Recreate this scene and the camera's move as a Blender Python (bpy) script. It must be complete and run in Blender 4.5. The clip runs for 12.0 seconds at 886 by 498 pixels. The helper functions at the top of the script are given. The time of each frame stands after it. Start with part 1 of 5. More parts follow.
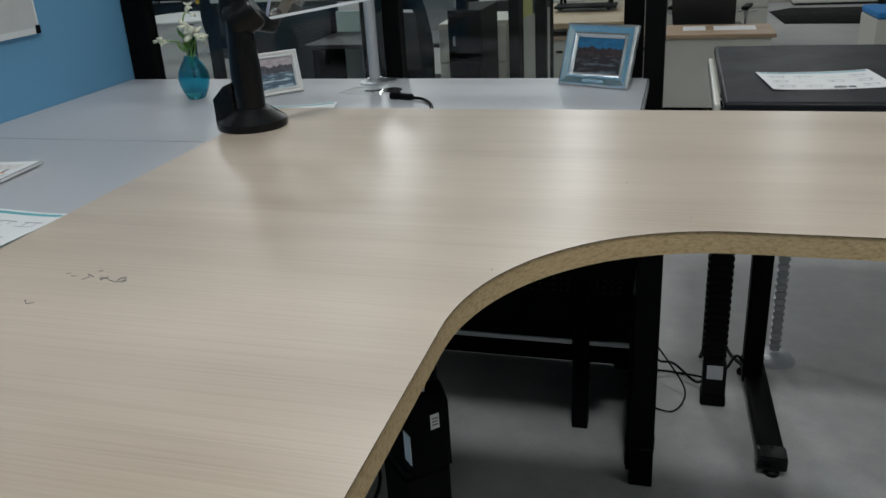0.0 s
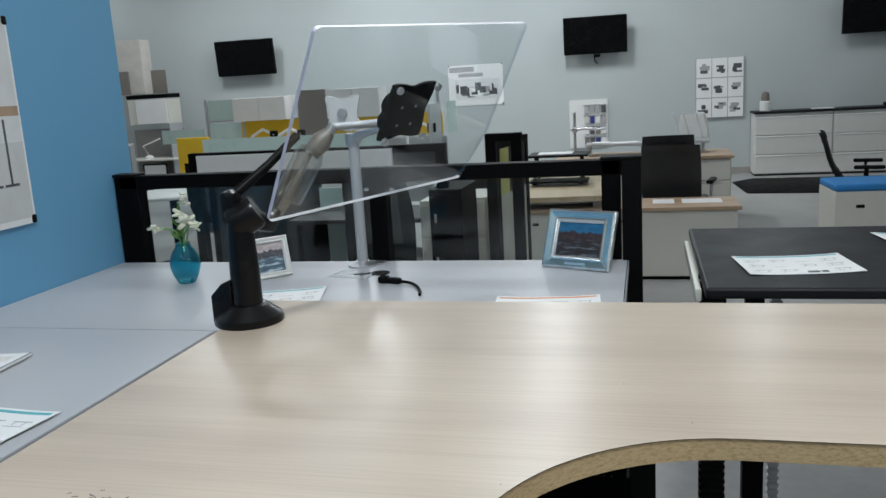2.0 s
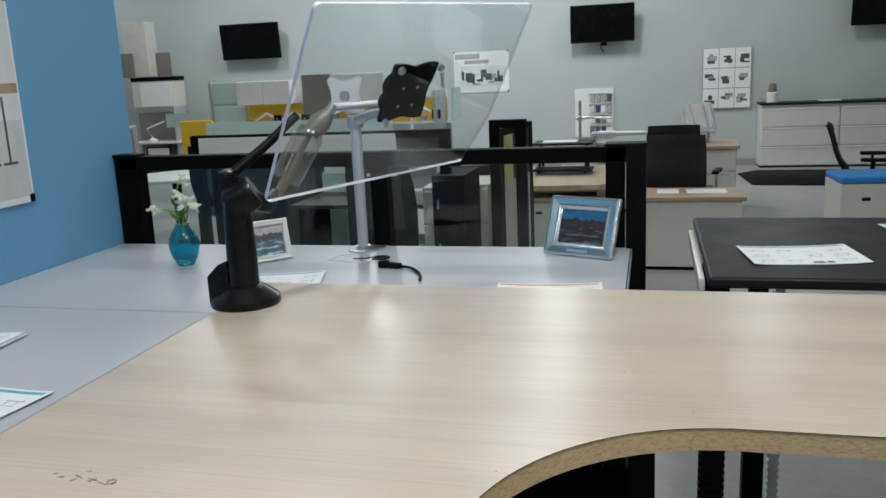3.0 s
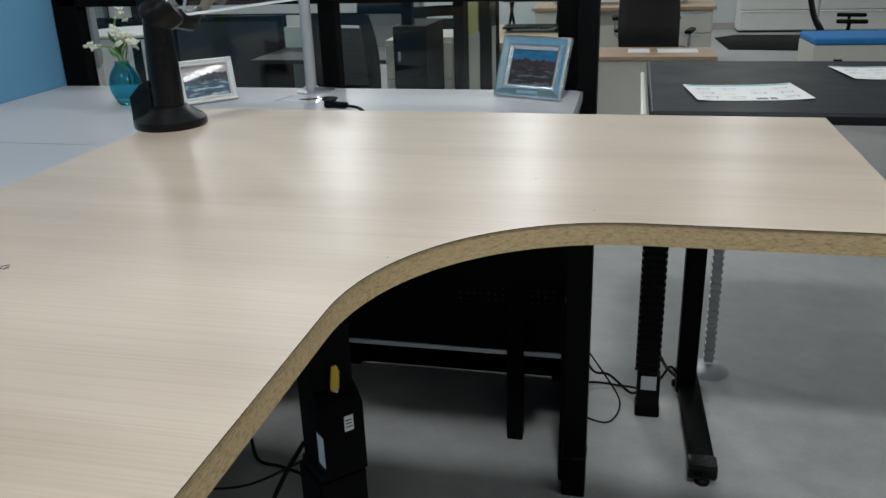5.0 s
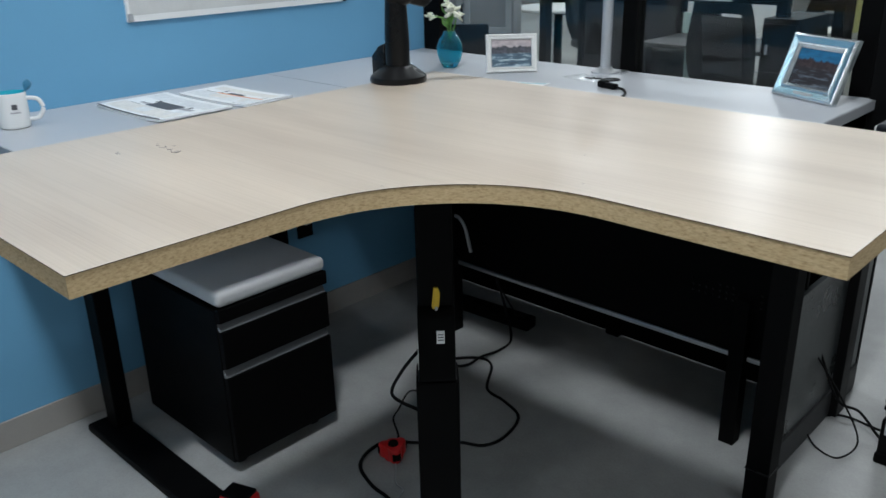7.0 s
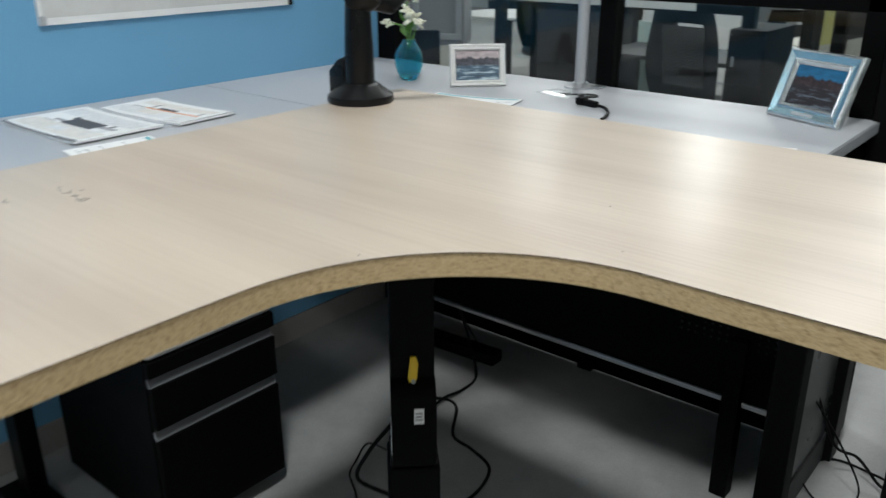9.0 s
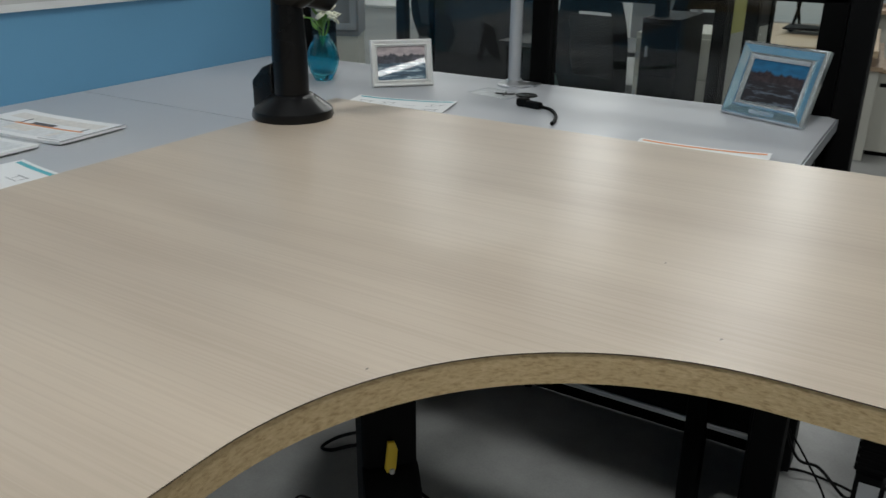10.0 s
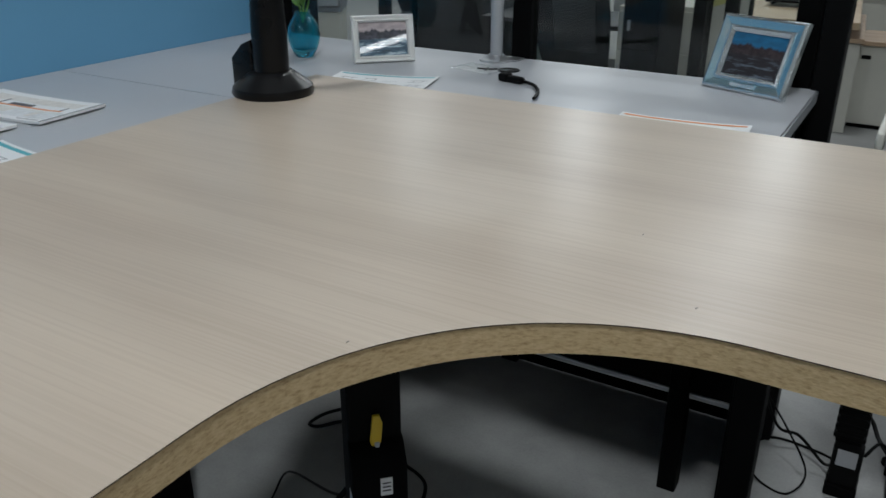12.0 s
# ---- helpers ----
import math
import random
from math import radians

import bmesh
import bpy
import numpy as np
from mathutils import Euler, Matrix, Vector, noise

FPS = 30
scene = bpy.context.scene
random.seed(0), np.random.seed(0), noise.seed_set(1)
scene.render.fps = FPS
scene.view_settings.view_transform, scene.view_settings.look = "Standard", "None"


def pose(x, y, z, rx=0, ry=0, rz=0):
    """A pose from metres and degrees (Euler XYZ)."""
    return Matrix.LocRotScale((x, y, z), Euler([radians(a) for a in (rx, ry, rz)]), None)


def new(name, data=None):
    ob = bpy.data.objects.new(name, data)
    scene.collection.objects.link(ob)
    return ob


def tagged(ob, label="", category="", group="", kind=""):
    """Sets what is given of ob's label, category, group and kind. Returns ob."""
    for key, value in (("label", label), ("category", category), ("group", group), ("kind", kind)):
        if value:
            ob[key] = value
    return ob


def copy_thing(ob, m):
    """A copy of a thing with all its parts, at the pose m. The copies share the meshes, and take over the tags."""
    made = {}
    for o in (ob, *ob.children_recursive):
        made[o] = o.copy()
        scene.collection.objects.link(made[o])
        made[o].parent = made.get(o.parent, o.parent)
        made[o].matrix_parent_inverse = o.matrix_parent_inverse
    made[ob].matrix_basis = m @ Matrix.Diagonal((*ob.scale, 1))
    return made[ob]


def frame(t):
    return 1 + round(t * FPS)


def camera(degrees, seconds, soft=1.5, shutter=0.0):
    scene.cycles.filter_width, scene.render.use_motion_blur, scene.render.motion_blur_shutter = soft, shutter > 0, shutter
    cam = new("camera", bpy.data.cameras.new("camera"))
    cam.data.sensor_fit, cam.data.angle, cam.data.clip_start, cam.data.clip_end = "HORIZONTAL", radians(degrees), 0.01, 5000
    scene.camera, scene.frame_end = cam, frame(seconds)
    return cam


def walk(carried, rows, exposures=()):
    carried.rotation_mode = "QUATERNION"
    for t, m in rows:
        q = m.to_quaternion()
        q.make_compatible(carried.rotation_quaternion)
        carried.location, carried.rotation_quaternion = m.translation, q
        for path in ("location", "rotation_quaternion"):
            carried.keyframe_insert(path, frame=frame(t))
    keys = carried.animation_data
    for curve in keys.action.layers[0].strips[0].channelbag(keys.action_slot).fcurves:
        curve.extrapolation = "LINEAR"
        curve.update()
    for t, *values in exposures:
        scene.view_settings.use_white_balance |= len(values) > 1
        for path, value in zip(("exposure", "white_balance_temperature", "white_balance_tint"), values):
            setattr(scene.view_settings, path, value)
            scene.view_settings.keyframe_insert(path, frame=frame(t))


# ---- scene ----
cam = camera(56.44, 12.0, soft=1.5, shutter=0.35)
# seconds, x, y, z in metres, then yaw, pitch and roll in degrees
PATH = [
    (0, 0.822, -1.571, 1.579, 16.52, -22.43, -3.39),
    (0.2, 0.822, -1.578, 1.586, 16.40, -21.41, -3.23),
    (0.5, 0.828, -1.609, 1.603, 16.06, -16.47, -3.82),
    (0.7, 0.826, -1.629, 1.629, 15.20, -12.39, -3.83),
    (1, 0.814, -1.609, 1.644, 14.87, -11.22, -4.00),
    (1.5, 0.798, -1.601, 1.650, 14.45, -11.15, -3.83),
    (2, 0.795, -1.586, 1.644, 14.16, -11.29, -3.40),
    (2.5, 0.793, -1.578, 1.643, 13.65, -11.57, -2.69),
    (3, 0.795, -1.562, 1.631, 14.43, -12.12, -2.60),
    (3.2, 0.795, -1.560, 1.624, 14.67, -13.24, -2.54),
    (3.5, 0.845, -1.552, 1.583, 15.12, -15.47, -2.35),
    (3.7, 0.899, -1.577, 1.564, 14.91, -17.02, -2.23),
    (5.3, 0.874, -1.543, 1.537, 13.10, -21.24, -1.91),
    (5.5, 0.866, -1.514, 1.538, 13.77, -21.37, -2.08),
    (6, 0.955, -1.440, 1.524, 23.25, -21.65, -1.57),
    (6.2, 1.059, -1.397, 1.537, 29.04, -21.75, -0.26),
    (6.5, 1.249, -1.438, 1.541, 36.00, -21.77, -1.25),
    (6.8, 1.401, -1.502, 1.543, 41.36, -21.80, -1.05),
    (7, 1.480, -1.509, 1.551, 44.09, -21.40, -1.33),
    (7.2, 1.537, -1.507, 1.557, 45.56, -20.99, -1.18),
    (8.8, 1.323, -1.371, 1.516, 42.51, -20.97, 1.33),
    (9, 1.230, -1.332, 1.533, 39.77, -21.19, -0.06),
    (9.2, 1.146, -1.258, 1.528, 37.95, -21.43, -0.39),
    (9.5, 1.053, -1.229, 1.516, 36.62, -21.38, 0.57),
    (10, 0.965, -1.187, 1.522, 31.59, -22.02, 0.39),
    (10.5, 0.938, -1.194, 1.525, 29.75, -22.48, -0.75),
    (11, 0.940, -1.209, 1.526, 28.30, -22.90, -1.01),
    (11.5, 0.948, -1.199, 1.528, 27.98, -23.43, -1.11),
    (12, 0.974, -1.190, 1.522, 30.56, -23.61, 0.05),
]
# seconds, stops, kelvin, tint: the camera opens up while it looks under the desk
EXPOSURE = [(0.0, -1.0, 6350, 10), (0.5, -1.08, 6200, 10), (1.0, -0.75, 6100, 10), (1.5, -0.54, 6100, 10), (2.5, -0.56, 6200, 10), (3.0, -0.56, 6250, 10), (3.7, -0.74, 6450, 10),
            (5.5, -0.6, 6250, 10), (6.0, -0.6, 6250, 10), (6.5, -0.6, 6150, 10), (7.0, -0.32, 6050, 10), (7.2, -0.24, 6050, 10), (8.8, -0.2, 6300, 10),
            (9.0, -0.3, 6400, 10), (9.5, -0.7, 6500, 10), (10.0, -0.93, 6500, 10), (11.0, -0.97, 6300, 10), (12.0, -1.0, 6150, 10)]
walk(cam, [(t, pose(x, y, z, 90 + pitch, 0, yaw) @ pose(0, 0, 0, 0, 0, roll)) for t, x, y, z, yaw, pitch, roll in PATH],
     exposures=EXPOSURE)

# ---- light ----
world = bpy.data.worlds.new("world")
scene.world = world
world.use_nodes = True
world.node_tree.nodes["Background"].inputs[0].default_value = (0.75, 0.85, 1.0, 1)
world.node_tree.nodes["Background"].inputs[1].default_value = 0.02
CEIL = 4.3
LAMP_XY = [(x, y) for x in (-6.1, -3.3, -0.5, 2.3, 5.1, 7.9) for y in (-4.6, 0.6, 4.8, 10.0)]
LAMP_WATTS = {-4.6: 25.0, 0.6: 5.0, 4.8: 40.0, 10.0: 86.0}
LAMP_LONG = {-4.6: 3.3, 0.6: 3.3, 4.8: 3.3, 10.0: 1.1}
# these lamps are out of view; shares per x are tuned to balance brightness
FRONT = {-6.1: 0.9, -3.3: 1.5, -0.5: 1.05, 2.3: 0.6, 5.1: 0.5, 7.9: 3.0}
REAR = {-6.1: 0.9, -3.3: 1.6, -0.5: 1.3, 2.3: 0.66, 5.1: 0.2, 7.9: 0.2}
MID = {-6.1: 0.9, -3.3: 0.7, -0.5: 0.2, 2.3: 0.25, 5.1: 0.2, 7.9: 0.2}
OVER = {-6.1: 2.0, -3.3: 1.5, -0.5: 0.8, 2.3: 0.8, 5.1: 0.6, 7.9: 0.6}
LAMP_SHARE = {-4.6: FRONT, 0.6: OVER, 4.8: MID, 10.0: REAR}
for lx, ly in LAMP_XY:
    lamp = bpy.data.lights.new("troffer_light", "AREA")
    lamp.shape, lamp.size, lamp.size_y, lamp.energy, lamp.color = "RECTANGLE", 0.22, LAMP_LONG[ly], LAMP_WATTS[ly] * LAMP_SHARE[ly][lx], (0.97, 1.0, 0.98)
    new("troffer_light", lamp).matrix_world = pose(lx, ly, CEIL - 0.03)
# square ceiling panels: two above the aisle by the maple desk, one behind the glazed screen, two over the cubicles, one washing the far corner
PANEL_XY = [(1.0, -1.35, 0.3, 134.0), (3.8, -1.35, 0.3, 48.0), (-0.6, 2.0, 0.2, 30.0), (-0.1, 4.6, 0.4, 58.0), (-2.0, 4.6, 0.4, 30.0), (-9.0, 11.0, 0.3, 24.0)]
for lx, ly, size, watts in PANEL_XY:
    lamp = bpy.data.lights.new("panel_light", "AREA")
    lamp.shape, lamp.size, lamp.energy, lamp.color = "SQUARE", size, watts, (0.97, 1.0, 0.98)
    new("panel_light", lamp).matrix_world = pose(lx, ly, CEIL - 0.03)


# ---- materials ----
def nodes_of(name, base, rough=0.5, metal=0.0, spec=0.5):
    m = bpy.data.materials.new(name)
    m.use_nodes = True
    b = m.node_tree.nodes["Principled BSDF"]
    b.inputs["Base Color"].default_value = (*base, 1)
    b.inputs["Roughness"].default_value = rough
    b.inputs["Metallic"].default_value = metal
    b.inputs["Specular IOR Level"].default_value = spec
    return m, m.node_tree, b


def mapped(nt, scale, source="Object"):
    tc = nt.nodes.new("ShaderNodeTexCoord")
    mp = nt.nodes.new("ShaderNodeMapping")
    mp.inputs["Scale"].default_value = scale
    nt.links.new(tc.outputs[source], mp.inputs["Vector"])
    return mp.outputs["Vector"]


def noise_of(nt, vec, scale, detail=4, rough=0.6):
    n = nt.nodes.new("ShaderNodeTexNoise")
    n.inputs["Scale"].default_value, n.inputs["Detail"].default_value, n.inputs["Roughness"].default_value = scale, detail, rough
    nt.links.new(vec, n.inputs["Vector"])
    return n.outputs["Fac"]


def ramp(nt, fac, stops):
    r = nt.nodes.new("ShaderNodeValToRGB")
    while len(r.color_ramp.elements) < len(stops):
        r.color_ramp.elements.new(0.5)
    for e, (p, c) in zip(r.color_ramp.elements, stops):
        e.position, e.color = p, (*c, 1)
    nt.links.new(fac, r.inputs["Fac"])
    return r.outputs["Color"]


def mix(nt, fac, a, b, mode="MIX"):
    n = nt.nodes.new("ShaderNodeMix")
    n.data_type, n.blend_type = "RGBA", mode
    if isinstance(fac, float):
        n.inputs[0].default_value = fac
    else:
        nt.links.new(fac, n.inputs[0])
    nt.links.new(a, n.inputs[6])
    nt.links.new(b, n.inputs[7])
    return n.outputs[2]


def bump(nt, b, height, strength, distance=0.002):
    n = nt.nodes.new("ShaderNodeBump")
    n.inputs["Strength"].default_value, n.inputs["Distance"].default_value = strength, distance
    nt.links.new(height, n.inputs["Height"])
    nt.links.new(n.outputs["Normal"], b.inputs["Normal"])


def shade(c, k):
    return tuple(min(1.0, v * k) for v in c)


def surface(name, base, rough=0.5, metal=0.0, vary=0.08, scale=6.0, grain=120.0, relief=0.06, spec=0.5):
    """A painted, moulded or metal surface with faint blotches and a fine grain."""
    m, nt, b = nodes_of(name, base, rough, metal, spec)
    v = mapped(nt, (1, 1, 1))
    big, fine = noise_of(nt, v, scale), noise_of(nt, v, grain, 3)
    c1 = ramp(nt, big, [(0.3, shade(base, 1 - vary)), (0.7, shade(base, 1 + vary))])
    c2 = ramp(nt, fine, [(0.3, (1 - vary * 0.5,) * 3), (0.7, (1, 1, 1))])
    nt.links.new(mix(nt, 1.0, c1, c2, "MULTIPLY"), b.inputs["Base Color"])
    r = ramp(nt, big, [(0.3, (max(0.02, rough - 0.05),) * 3), (0.7, (min(1, rough + 0.06),) * 3)])
    nt.links.new(r, b.inputs["Roughness"])
    if relief:
        bump(nt, b, fine, relief, 0.001)
    return m


def maple(name, base, dark, rough=0.33, along=0):
    """Light laminate with fine straight grain running along one axis and soft broad clouds."""
    m, nt, b = nodes_of(name, base, rough)
    s1, s2, s3 = (1.6, 22, 22), (1.9, 8.5, 8.5), (3.0, 330, 330)
    if along == 1:
        s1, s2, s3 = [(s[1], s[0], s[2]) for s in (s1, s2, s3)]
    line, cloud, fine = (noise_of(nt, mapped(nt, s), 1.0, 2, 0.5) for s in (s1, s2, s3))
    c1 = ramp(nt, cloud, [(0.3, shade(dark, 0.98)), (0.5, shade(base, 0.965)), (0.72, shade(base, 1.05))])
    c2 = ramp(nt, line, [(0.3, (0.98, 0.975, 0.97)), (0.6, (1, 1, 1))])
    c3 = ramp(nt, fine, [(0.36, (0.93, 0.92, 0.91)), (0.56, (1, 1, 1))])
    nt.links.new(mix(nt, 1.0, mix(nt, 1.0, c1, c2, "MULTIPLY"), c3, "MULTIPLY"), b.inputs["Base Color"])
    nt.links.new(ramp(nt, cloud, [(0.1, (rough + 0.03,) * 3), (0.9, (rough - 0.02,) * 3)]), b.inputs["Roughness"])
    bump(nt, b, fine, 0.3, 0.0006)
    return m


def chipboard(name):
    m, nt, b = nodes_of(name, (0.42, 0.32, 0.19), 0.75)
    v = mapped(nt, (0.9, 0.9, 2.4))
    chips = nt.nodes.new("ShaderNodeTexVoronoi")
    chips.inputs["Scale"].default_value = 230
    nt.links.new(v, chips.inputs["Vector"])
    c1 = ramp(nt, noise_of(nt, v, 150, 4), [(0.3, (0.37, 0.25, 0.12)), (0.46, (0.52, 0.375, 0.2)), (0.72, (0.61, 0.455, 0.26))])
    sep = nt.nodes.new("ShaderNodeSeparateColor")
    nt.links.new(chips.outputs["Color"], sep.inputs["Color"])
    c2 = ramp(nt, sep.outputs["Red"], [(0.0, (0.86, 0.84, 0.8)), (0.3, (1, 1, 1))])
    nt.links.new(mix(nt, 1.0, c1, c2, "MULTIPLY"), b.inputs["Base Color"])
    bump(nt, b, chips.outputs["Distance"], 0.2, 0.001)
    return m


def glass(name, tint, rough=0.0, clear=0.07):
    """Thin sheet glass or acrylic: mostly see-through, with real mirror gloss."""
    m = bpy.data.materials.new(name)
    m.use_nodes = True
    nt = m.node_tree
    out = nt.nodes["Material Output"]
    nt.nodes.remove(nt.nodes["Principled BSDF"])
    t, g = nt.nodes.new("ShaderNodeBsdfTransparent"), nt.nodes.new("ShaderNodeBsdfGlossy")
    t.inputs["Color"].default_value = (*tint, 1)
    g.inputs["Roughness"].default_value = rough
    lw, mx = nt.nodes.new("ShaderNodeLayerWeight"), nt.nodes.new("ShaderNodeMixShader")
    lw.inputs["Blend"].default_value = 0.5
    p5, sc = nt.nodes.new("ShaderNodeMath"), nt.nodes.new("ShaderNodeMath")
    p5.operation, sc.operation = "POWER", "MULTIPLY_ADD"
    p5.inputs[1].default_value, sc.inputs[1].default_value, sc.inputs[2].default_value = 4.0, 0.8, clear
    nt.links.new(lw.outputs["Facing"], p5.inputs[0])
    nt.links.new(p5.outputs[0], sc.inputs[0])
    nt.links.new(sc.outputs[0], mx.inputs[0])
    nt.links.new(t.outputs[0], mx.inputs[1])
    nt.links.new(g.outputs[0], mx.inputs[2])
    nt.links.new(mx.outputs[0], out.inputs["Surface"])
    return m


def concrete(name):
    m, nt, b = nodes_of(name, (0.3, 0.3, 0.3), 0.4)
    v = mapped(nt, (1, 1, 1))
    big, mid, fine = noise_of(nt, v, 0.9, 6), noise_of(nt, v, 9, 6), noise_of(nt, v, 130, 3)
    c1 = ramp(nt, big, [(0.3, (0.29, 0.29, 0.285)), (0.7, (0.43, 0.43, 0.42))])
    c2 = ramp(nt, mid, [(0.3, (0.8, 0.8, 0.8)), (0.7, (1, 1, 1))])
    c3 = ramp(nt, fine, [(0.3, (0.9, 0.9, 0.9)), (0.6, (1, 1, 1))])
    nt.links.new(mix(nt, 1.0, mix(nt, 1.0, c1, c2, "MULTIPLY"), c3, "MULTIPLY"), b.inputs["Base Color"])
    nt.links.new(ramp(nt, mid, [(0.3, (0.36,) * 3), (0.7, (0.55,) * 3)]), b.inputs["Roughness"])
    bump(nt, b, fine, 0.08, 0.001)
    return m


WOOD = maple("maple_laminate", (0.485, 0.408, 0.328), (0.415, 0.343, 0.273), 0.31)
CHIP = chipboard("raw_chipboard")
OAK = maple("oak_laminate", (0.42, 0.3, 0.2), (0.34, 0.24, 0.15), 0.45)
GRAY = surface("gray_laminate", (0.43, 0.44, 0.465), 0.38, vary=0.03, scale=3, grain=260, relief=0.02)
GRAY_EDGE = surface("gray_edge_band", (0.3, 0.31, 0.33), 0.5, vary=0.04)
BLACK = surface("black_powder_coat", (0.002, 0.002, 0.0022), 0.55, vary=0.15, grain=500, relief=0.1, spec=0.07)
BLACK_GLOSS = surface("black_gloss", (0.005, 0.005, 0.0055), 0.28, vary=0.12, relief=0.0, spec=0.24)
BLACK_PLASTIC = surface("black_plastic", (0.003, 0.003, 0.0033), 0.5, vary=0.15, relief=0.05, spec=0.12)
BLACK_TOP = surface("black_laminate", (0.007, 0.008, 0.011), 0.46, vary=0.12, grain=300, relief=0.04, spec=0.22)
LEATHER = surface("black_leather", (0.016, 0.016, 0.018), 0.4, vary=0.15, grain=160, relief=0.3)
SILVER = surface("brushed_aluminium", (0.62, 0.63, 0.65), 0.32, 0.9, vary=0.05, relief=0.03)
SILVER_PAINT = surface("silver_paint", (0.45, 0.46, 0.48), 0.4, 0.35, vary=0.05)
BLUE = surface("blue_wall_paint", (0.145, 0.36, 0.565), 0.6, vary=0.03, scale=1.5, grain=180, relief=0.12)
GREY_WALL = surface("grey_wall_paint", (0.455, 0.492, 0.497), 0.7, vary=0.03, scale=0.8, grain=140, relief=0.1)
CEIL_PAINT = surface("ceiling_paint", (0.6, 0.6, 0.6), 0.9, vary=0.04, relief=0.0)
BASE = surface("baseboard_vinyl", (0.33, 0.31, 0.29), 0.55, vary=0.06)
FLOOR = concrete("sealed_concrete")
WHITE = surface("white_paint", (0.74, 0.74, 0.73), 0.45, vary=0.03)
FILE = surface("off_white_steel", (0.66, 0.66, 0.63), 0.4, vary=0.03, relief=0.03)
CREAM = surface("cream_steel", (0.6, 0.59, 0.53), 0.42, vary=0.03, relief=0.03)
FABRIC = surface("grey_fabric", (0.52, 0.52, 0.53), 0.6, vary=0.06, grain=700, relief=0.4)
BLUE_FABRIC = surface("blue_fabric", (0.03, 0.2, 0.5), 0.85, vary=0.08, grain=700, relief=0.4)
YELLOW = surface("yellow_fabric", (0.72, 0.46, 0.02), 0.8, vary=0.06, grain=400, relief=0.2)
PALE_YELLOW = surface("pale_yellow_panel", (0.62, 0.6, 0.22), 0.7, vary=0.05)
TAUPE = surface("taupe_fabric", (0.2, 0.18, 0.16), 0.85, vary=0.06, grain=400, relief=0.2)
CHAR = surface("charcoal_panel", (0.022, 0.022, 0.024), 0.6, vary=0.08, grain=300)
PERF = surface("speckled_dark_steel", (0.05, 0.055, 0.056), 0.3, vary=0.2, grain=330, relief=0.5)
PAPER = surface("printed_paper", (0.8, 0.8, 0.8), 0.6, vary=0.02, relief=0.0)
RED = surface("red_plastic", (0.62, 0.02, 0.02), 0.35, vary=0.06)
YTAPE = surface("yellow_plastic", (0.75, 0.5, 0.02), 0.4, vary=0.06)
FROST = surface("frosted_glass", (0.52, 0.66, 0.62), 0.3, vary=0.03, relief=0.0)
TEAL_INK = surface("teal_ink", (0.1, 0.42, 0.48), 0.6, relief=0.0)
ORANGE_INK = surface("orange_ink", (0.75, 0.3, 0.12), 0.6, relief=0.0)
DARK_INK = surface("dark_ink", (0.08, 0.08, 0.09), 0.6, relief=0.0)
GREY_INK = surface("grey_ink", (0.36, 0.36, 0.37), 0.6, relief=0.0)
SEAM = surface("dark_laminate_backing", (0.07, 0.05, 0.035), 0.7, relief=0.0)
PANE = glass("clear_glass", (0.92, 0.945, 0.94), 0.0, 0.035)
ACRYLIC = glass("clear_acrylic", (0.95, 0.965, 0.97), 0.03, 0.035)
SCREEN = surface("screen_black", (0.003, 0.003, 0.0035), 0.25, vary=0.05, relief=0.0, spec=0.15)


# ---- building helpers ----
def part(name, bm, material, parent, label="", at=None):
    """One mesh object under a thing or a part."""
    me = bpy.data.meshes.new(name)
    bm.to_mesh(me)
    bm.free()
    for mt in material if isinstance(material, (list, tuple)) else [material]:
        me.materials.append(mt)
    ob = new(name, me)
    ob.parent = parent
    if at is not None:
        ob.matrix_basis = at
    if label:
        tagged(ob, label)
    return ob


def thing(name, label, category, m=None, group="", kind=""):
    ob = new(name)
    ob.empty_display_size = 0.1
    if m is not None:
        ob.matrix_basis = m
    return tagged(ob, label, category, group, kind)


def solo(name, bm, material, label, category, group="", kind="", at=None):
    return tagged(part(name, bm, material, None, at=at), label, category, group, kind)


def smooth(bm, angle=35):
    for f in bm.faces:
        f.smooth = True
    lim = radians(angle)
    for e in bm.edges:
        e.smooth = len(e.link_faces) == 2 and e.calc_face_angle(0) < lim
    return bm


def box(size, at=(0, 0, 0), bevel=0.0, bm=None, turn=None, segs=2):
    """A box whose base centre is at `at`."""
    sx, sy, sz = size
    tmp = bmesh.new()
    bmesh.ops.create_cube(tmp, size=1)
    bmesh.ops.scale(tmp, vec=(sx, sy, sz), verts=tmp.verts)
    if bevel:
        bmesh.ops.bevel(tmp, geom=tmp.edges[:], offset=min(bevel, min(size) * 0.45), segments=segs, affect="EDGES", profile=0.5)
        smooth(tmp)
        for f in tmp.faces:
            f.smooth = max(abs(c) for c in f.normal) < 0.999
    m = Matrix.Translation((at[0], at[1], at[2])) @ (turn or Matrix()) @ Matrix.Translation((0, 0, sz / 2))
    tmp.transform(m)
    return merge(bm, tmp)


def merge(bm, tmp):
    if bm is None:
        return tmp
    me = bpy.data.meshes.new("tmp")
    tmp.to_mesh(me)
    tmp.free()
    bm.from_mesh(me)
    bpy.data.meshes.remove(me)
    return bm


